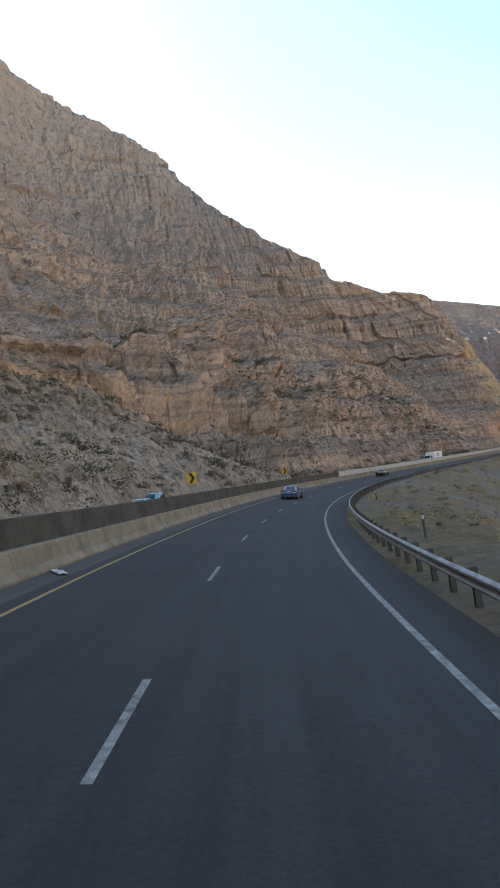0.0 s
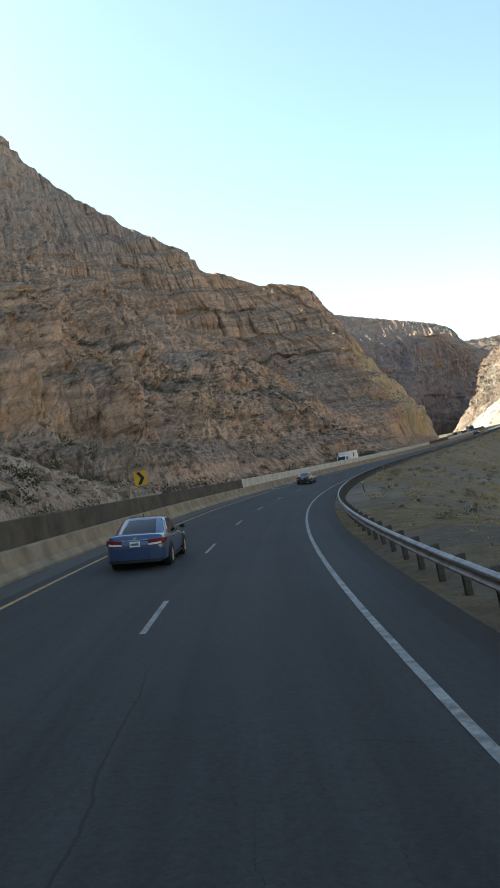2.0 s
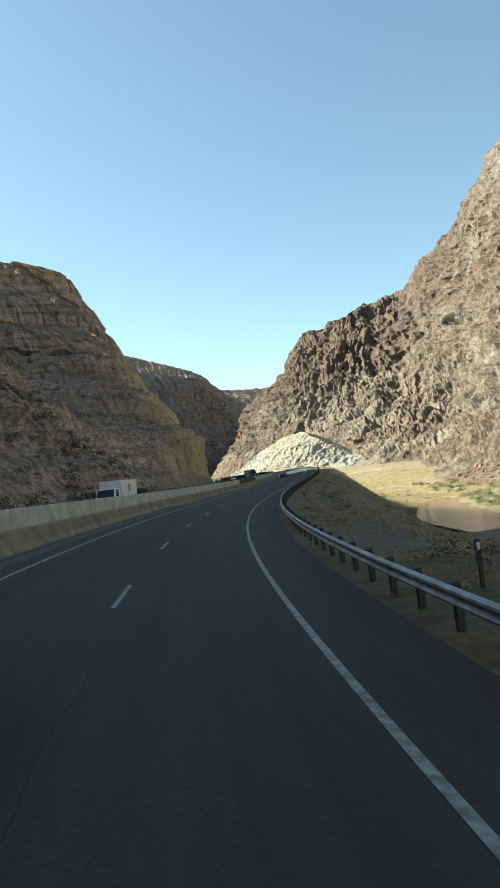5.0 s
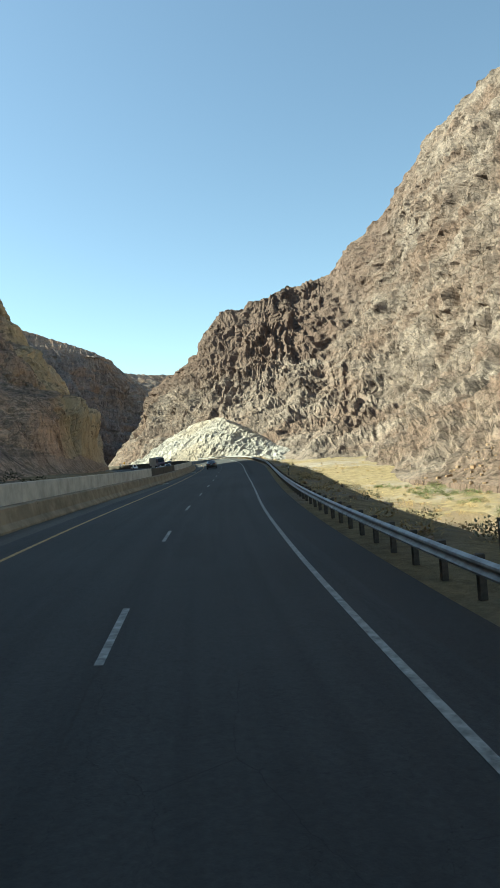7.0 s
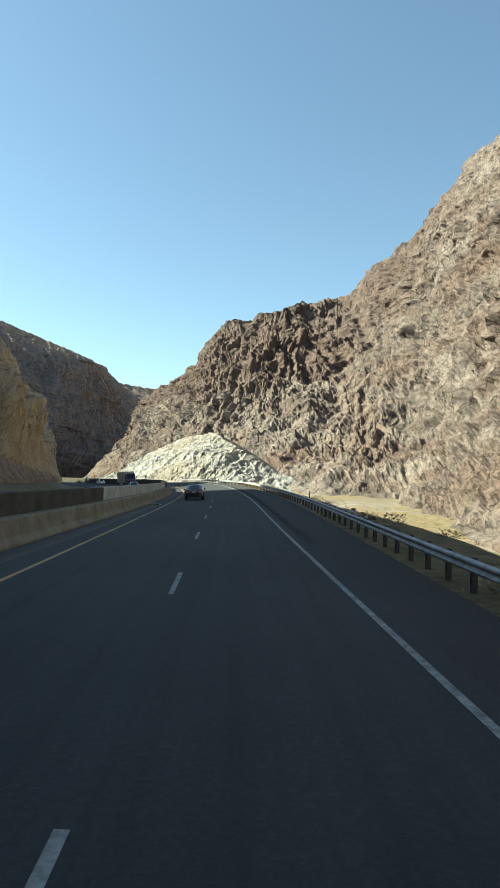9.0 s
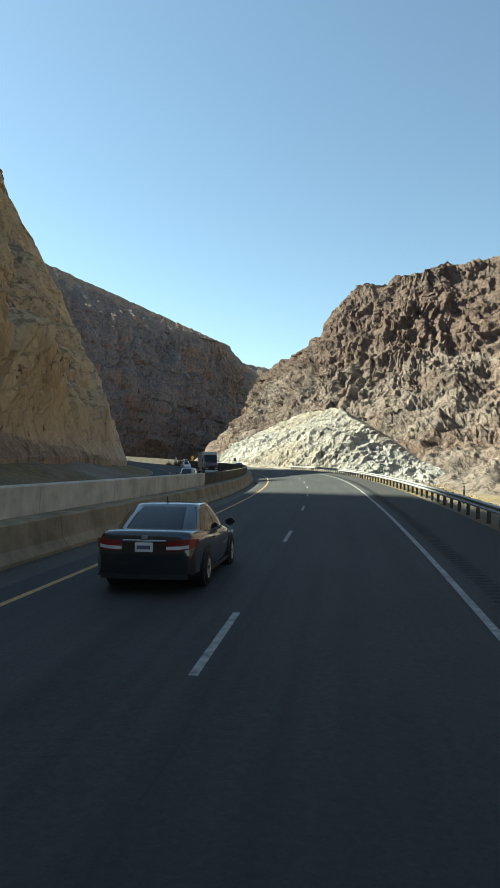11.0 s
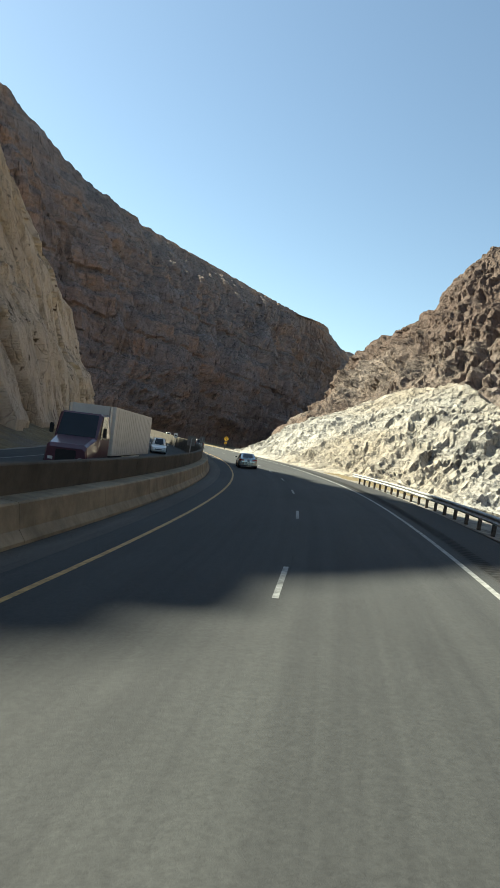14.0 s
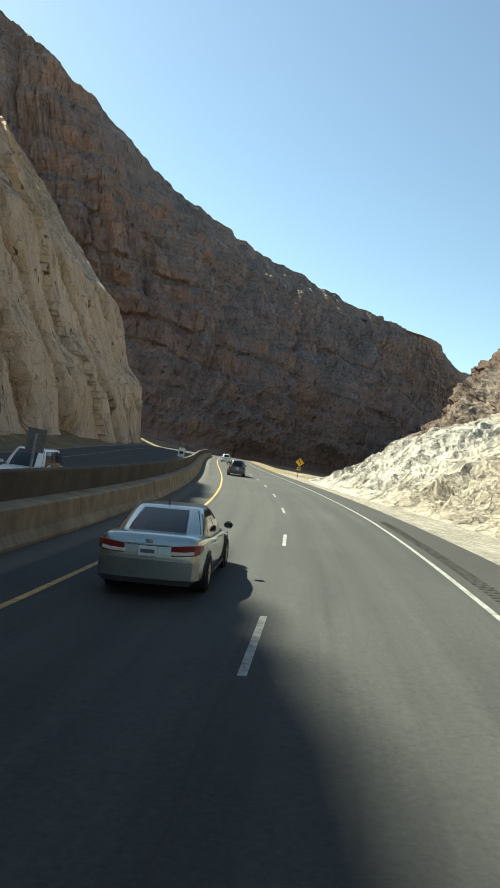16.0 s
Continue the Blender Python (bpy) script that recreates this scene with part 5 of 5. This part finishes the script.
# ---- river, scrub and loose stones ----
WATER = plain("muddy_river_water", (0.20, 0.15, 0.09), 0.12, 0, 0.12, 0.3, 0.5)
LEAF_GREY = plain("grey_green_scrub_leaf", (0.14, 0.132, 0.08), 0.85, 0, 0.35, 0.7, 0.2)
LEAF_DARK = plain("dark_olive_scrub_leaf", (0.075, 0.072, 0.04), 0.85, 0, 0.35, 0.7, 0.2)
LEAF_DRY = plain("dry_straw_scrub", (0.38, 0.275, 0.14), 0.9, 0, 0.35, 0.7, 0.2)
LEAF_GREEN = plain("green_riverside_leaf", (0.12, 0.14, 0.055), 0.8, 0, 0.35, 0.5, 0.2)
TWIG = plain("dark_twig_wood", (0.07, 0.055, 0.04), 0.9, 0, 0.3, 5.0)
STONE = rock_mat("loose_grey_stone", (0.16, 0.13, 0.105), (0.24, 0.20, 0.165), (0.32, 0.275, 0.23), (0.26, 0.18, 0.12), 0.2, 0.3)

depsgraph = bpy.context.evaluated_depsgraph_get()


def drop_to(x, y, names=None):
    hit, place, normal, _, ob, _ = scene.ray_cast(depsgraph, Vector((x, y, 400)), Vector((0, 0, -1)))
    return place, normal, (ob.name if hit else "")


def leaf_burst(rnd, n, r, h, size):
    """Loose leaf blades pointing out of a low dome."""
    verts, faces = [], []
    for _ in range(n):
        a, e, q = rnd.random() * 6.283, rnd.random(), 0.45 + 0.55 * rnd.random()
        c = Vector((math.cos(a) * r * q * math.sqrt(1 - 0.7 * e * e), math.sin(a) * r * q * math.sqrt(1 - 0.7 * e * e), h * e * q + 0.05))
        d = Vector((math.cos(a), math.sin(a), 0.4 + e)).normalized()
        side = d.cross(Vector((rnd.random() - 0.5, rnd.random() - 0.5, 1))).normalized()
        s = size * (0.6 + 0.8 * rnd.random())
        i = len(verts)
        verts += [c - side * s * 0.35, c + d * s * 0.5 + side * s * 0.5, c + d * s * 1.3, c + d * s * 0.5 - side * s * 0.5]
        faces.append((i, i + 1, i + 2, i + 3))
    return verts, faces


def scrub_stuff(name, label, spots, material, seed, leaves, size, tall=0.8):
    """Many bushes over a stretch of ground, as one sheet of leaves."""
    rnd = random.Random(seed)
    verts, faces = [], []
    for x, y, z, r in spots:
        v, f = leaf_burst(rnd, leaves, r, r * tall * (0.8 + 0.5 * rnd.random()), size * (0.6 + 0.5 * r))
        i = len(verts)
        verts += [(p.x + x, p.y + y, p.z + z) for p in v]
        faces += [tuple(k + i for k in q) for q in f]
    ob = raw(name, verts, faces, material)
    return tagged(ob, label, "scrub", kind="stuff")


def scatter(seed, n, s_range, l_range, r_range, only="ground", clump=0.0):
    rnd = random.Random(seed)
    out = []
    while len(out) < n:
        s = rnd.uniform(*s_range)
        l = l_range[0] + (l_range[1] - l_range[0]) * rnd.random() ** 1.2
        x, y = road_xy(s, l)
        if clump and value_noise(np.array([x / 14.0]), np.array([y / 14.0]), np.array([0.5]), 77)[0] < rnd.random() - clump:
            continue
        p, nrm, nm = drop_to(float(x), float(y))
        if only and not nm.startswith(only):
            n -= 0.2
            continue
        out.append((p.x, p.y, p.z - 0.05, rnd.uniform(*r_range)))
    return out


scrub_stuff("scrub_grey", "low grey-green desert scrub on the sandy flat", scatter(1, 300, (-40, 330), (7, 70), (0.3, 1.0), "ground", 0.45), LEAF_GREY, 11, 170, 0.075)
scrub_stuff("scrub_dry", "dry straw-coloured brush on the sandy flat", scatter(2, 560, (0, 400), (6, 60), (0.35, 1.3), "ground", 0.5), LEAF_DRY, 12, 130, 0.08, 0.6)
scrub_stuff("grass_dry", "sparse dry grass tufts on the sandy flat", scatter(8, 2600, (0, 330), (5.5, 45), (0.1, 0.32), "ground", 0.55), LEAF_DRY, 15, 14, 0.09, 1.2)
scrub_stuff("scrub_slope", "dark scrub on the stony slope under the cliff", scatter(3, 1250, (0, 300), (-75, -25.0), (0.5, 2.1), "", 0.6), LEAF_DARK, 13, 110, 0.13)
scrub_stuff("reeds_river", "green riverside brush along the muddy water", scatter(4, 260, (215, 345), (34, 62), (0.5, 1.3), "ground", 0.7), LEAF_GREEN, 14, 150, 0.1)


def stones_stuff(name, label, spots, material, seed):
    rnd = random.Random(seed)
    verts, faces = [], []
    for x, y, z, r in spots:
        i = len(verts)
        q = [Vector((rnd.uniform(0.3, 1) * a, rnd.uniform(0.3, 1) * b, rnd.uniform(0.25, 0.9) * c)) for a in (-1, 1) for b in (-1, 1) for c in (-1, 1)]
        turn = pose(0, 0, 0, 0, 0, rnd.uniform(0, 360))
        verts += [tuple(turn @ (p * r * 0.6) + Vector((x, y, z + r * 0.2))) for p in q]
        faces += [tuple(i + k for k in f) for f in ((0, 1, 3, 2), (4, 6, 7, 5), (0, 4, 5, 1), (2, 3, 7, 6), (0, 2, 6, 4), (1, 5, 7, 3))]
    return tagged(raw(name, verts, faces, material), label, "stones", kind="stuff")


stones_stuff("stones_flat", "loose grey stones on the sandy flat", scatter(5, 900, (-40, 420), (6, 60), (0.1, 0.45), "ground"), STONE, 21)
stones_stuff("stones_talus", "fallen blocks on the slope under the cliff", scatter(6, 2200, (0, 165), (-62, -25.5), (0.12, 0.7), "scree"), STONE, 22)
stones_stuff("boulders_talus", "large fallen boulders on the slope under the cliff", scatter(9, 200, (0, 160), (-60, -26), (0.7, 1.7), "scree"), STONE, 24)
stones_stuff("stones_right", "fallen blocks at the foot of the sunlit mountain", scatter(7, 500, (200, 345), (30, 80), (0.2, 1.1), "cliff_right"), STONE, 23)

# the muddy river: a sheet in the lowest part of the flat
rs, rl = np.meshgrid(np.linspace(212, 312, 50), np.linspace(0, 1, 8), indexing="ij")
mid_l = 29 + 2 * np.sin(rs / 22.0)
x, y = road_xy(rs, mid_l + (rl - 0.5) * (9 + 1.5 * np.sin(rs / 9.0)))
tagged(grid_mesh("water", x, y, 0 * x - 7.55, WATER), "still muddy brown river water", "water", kind="structure")
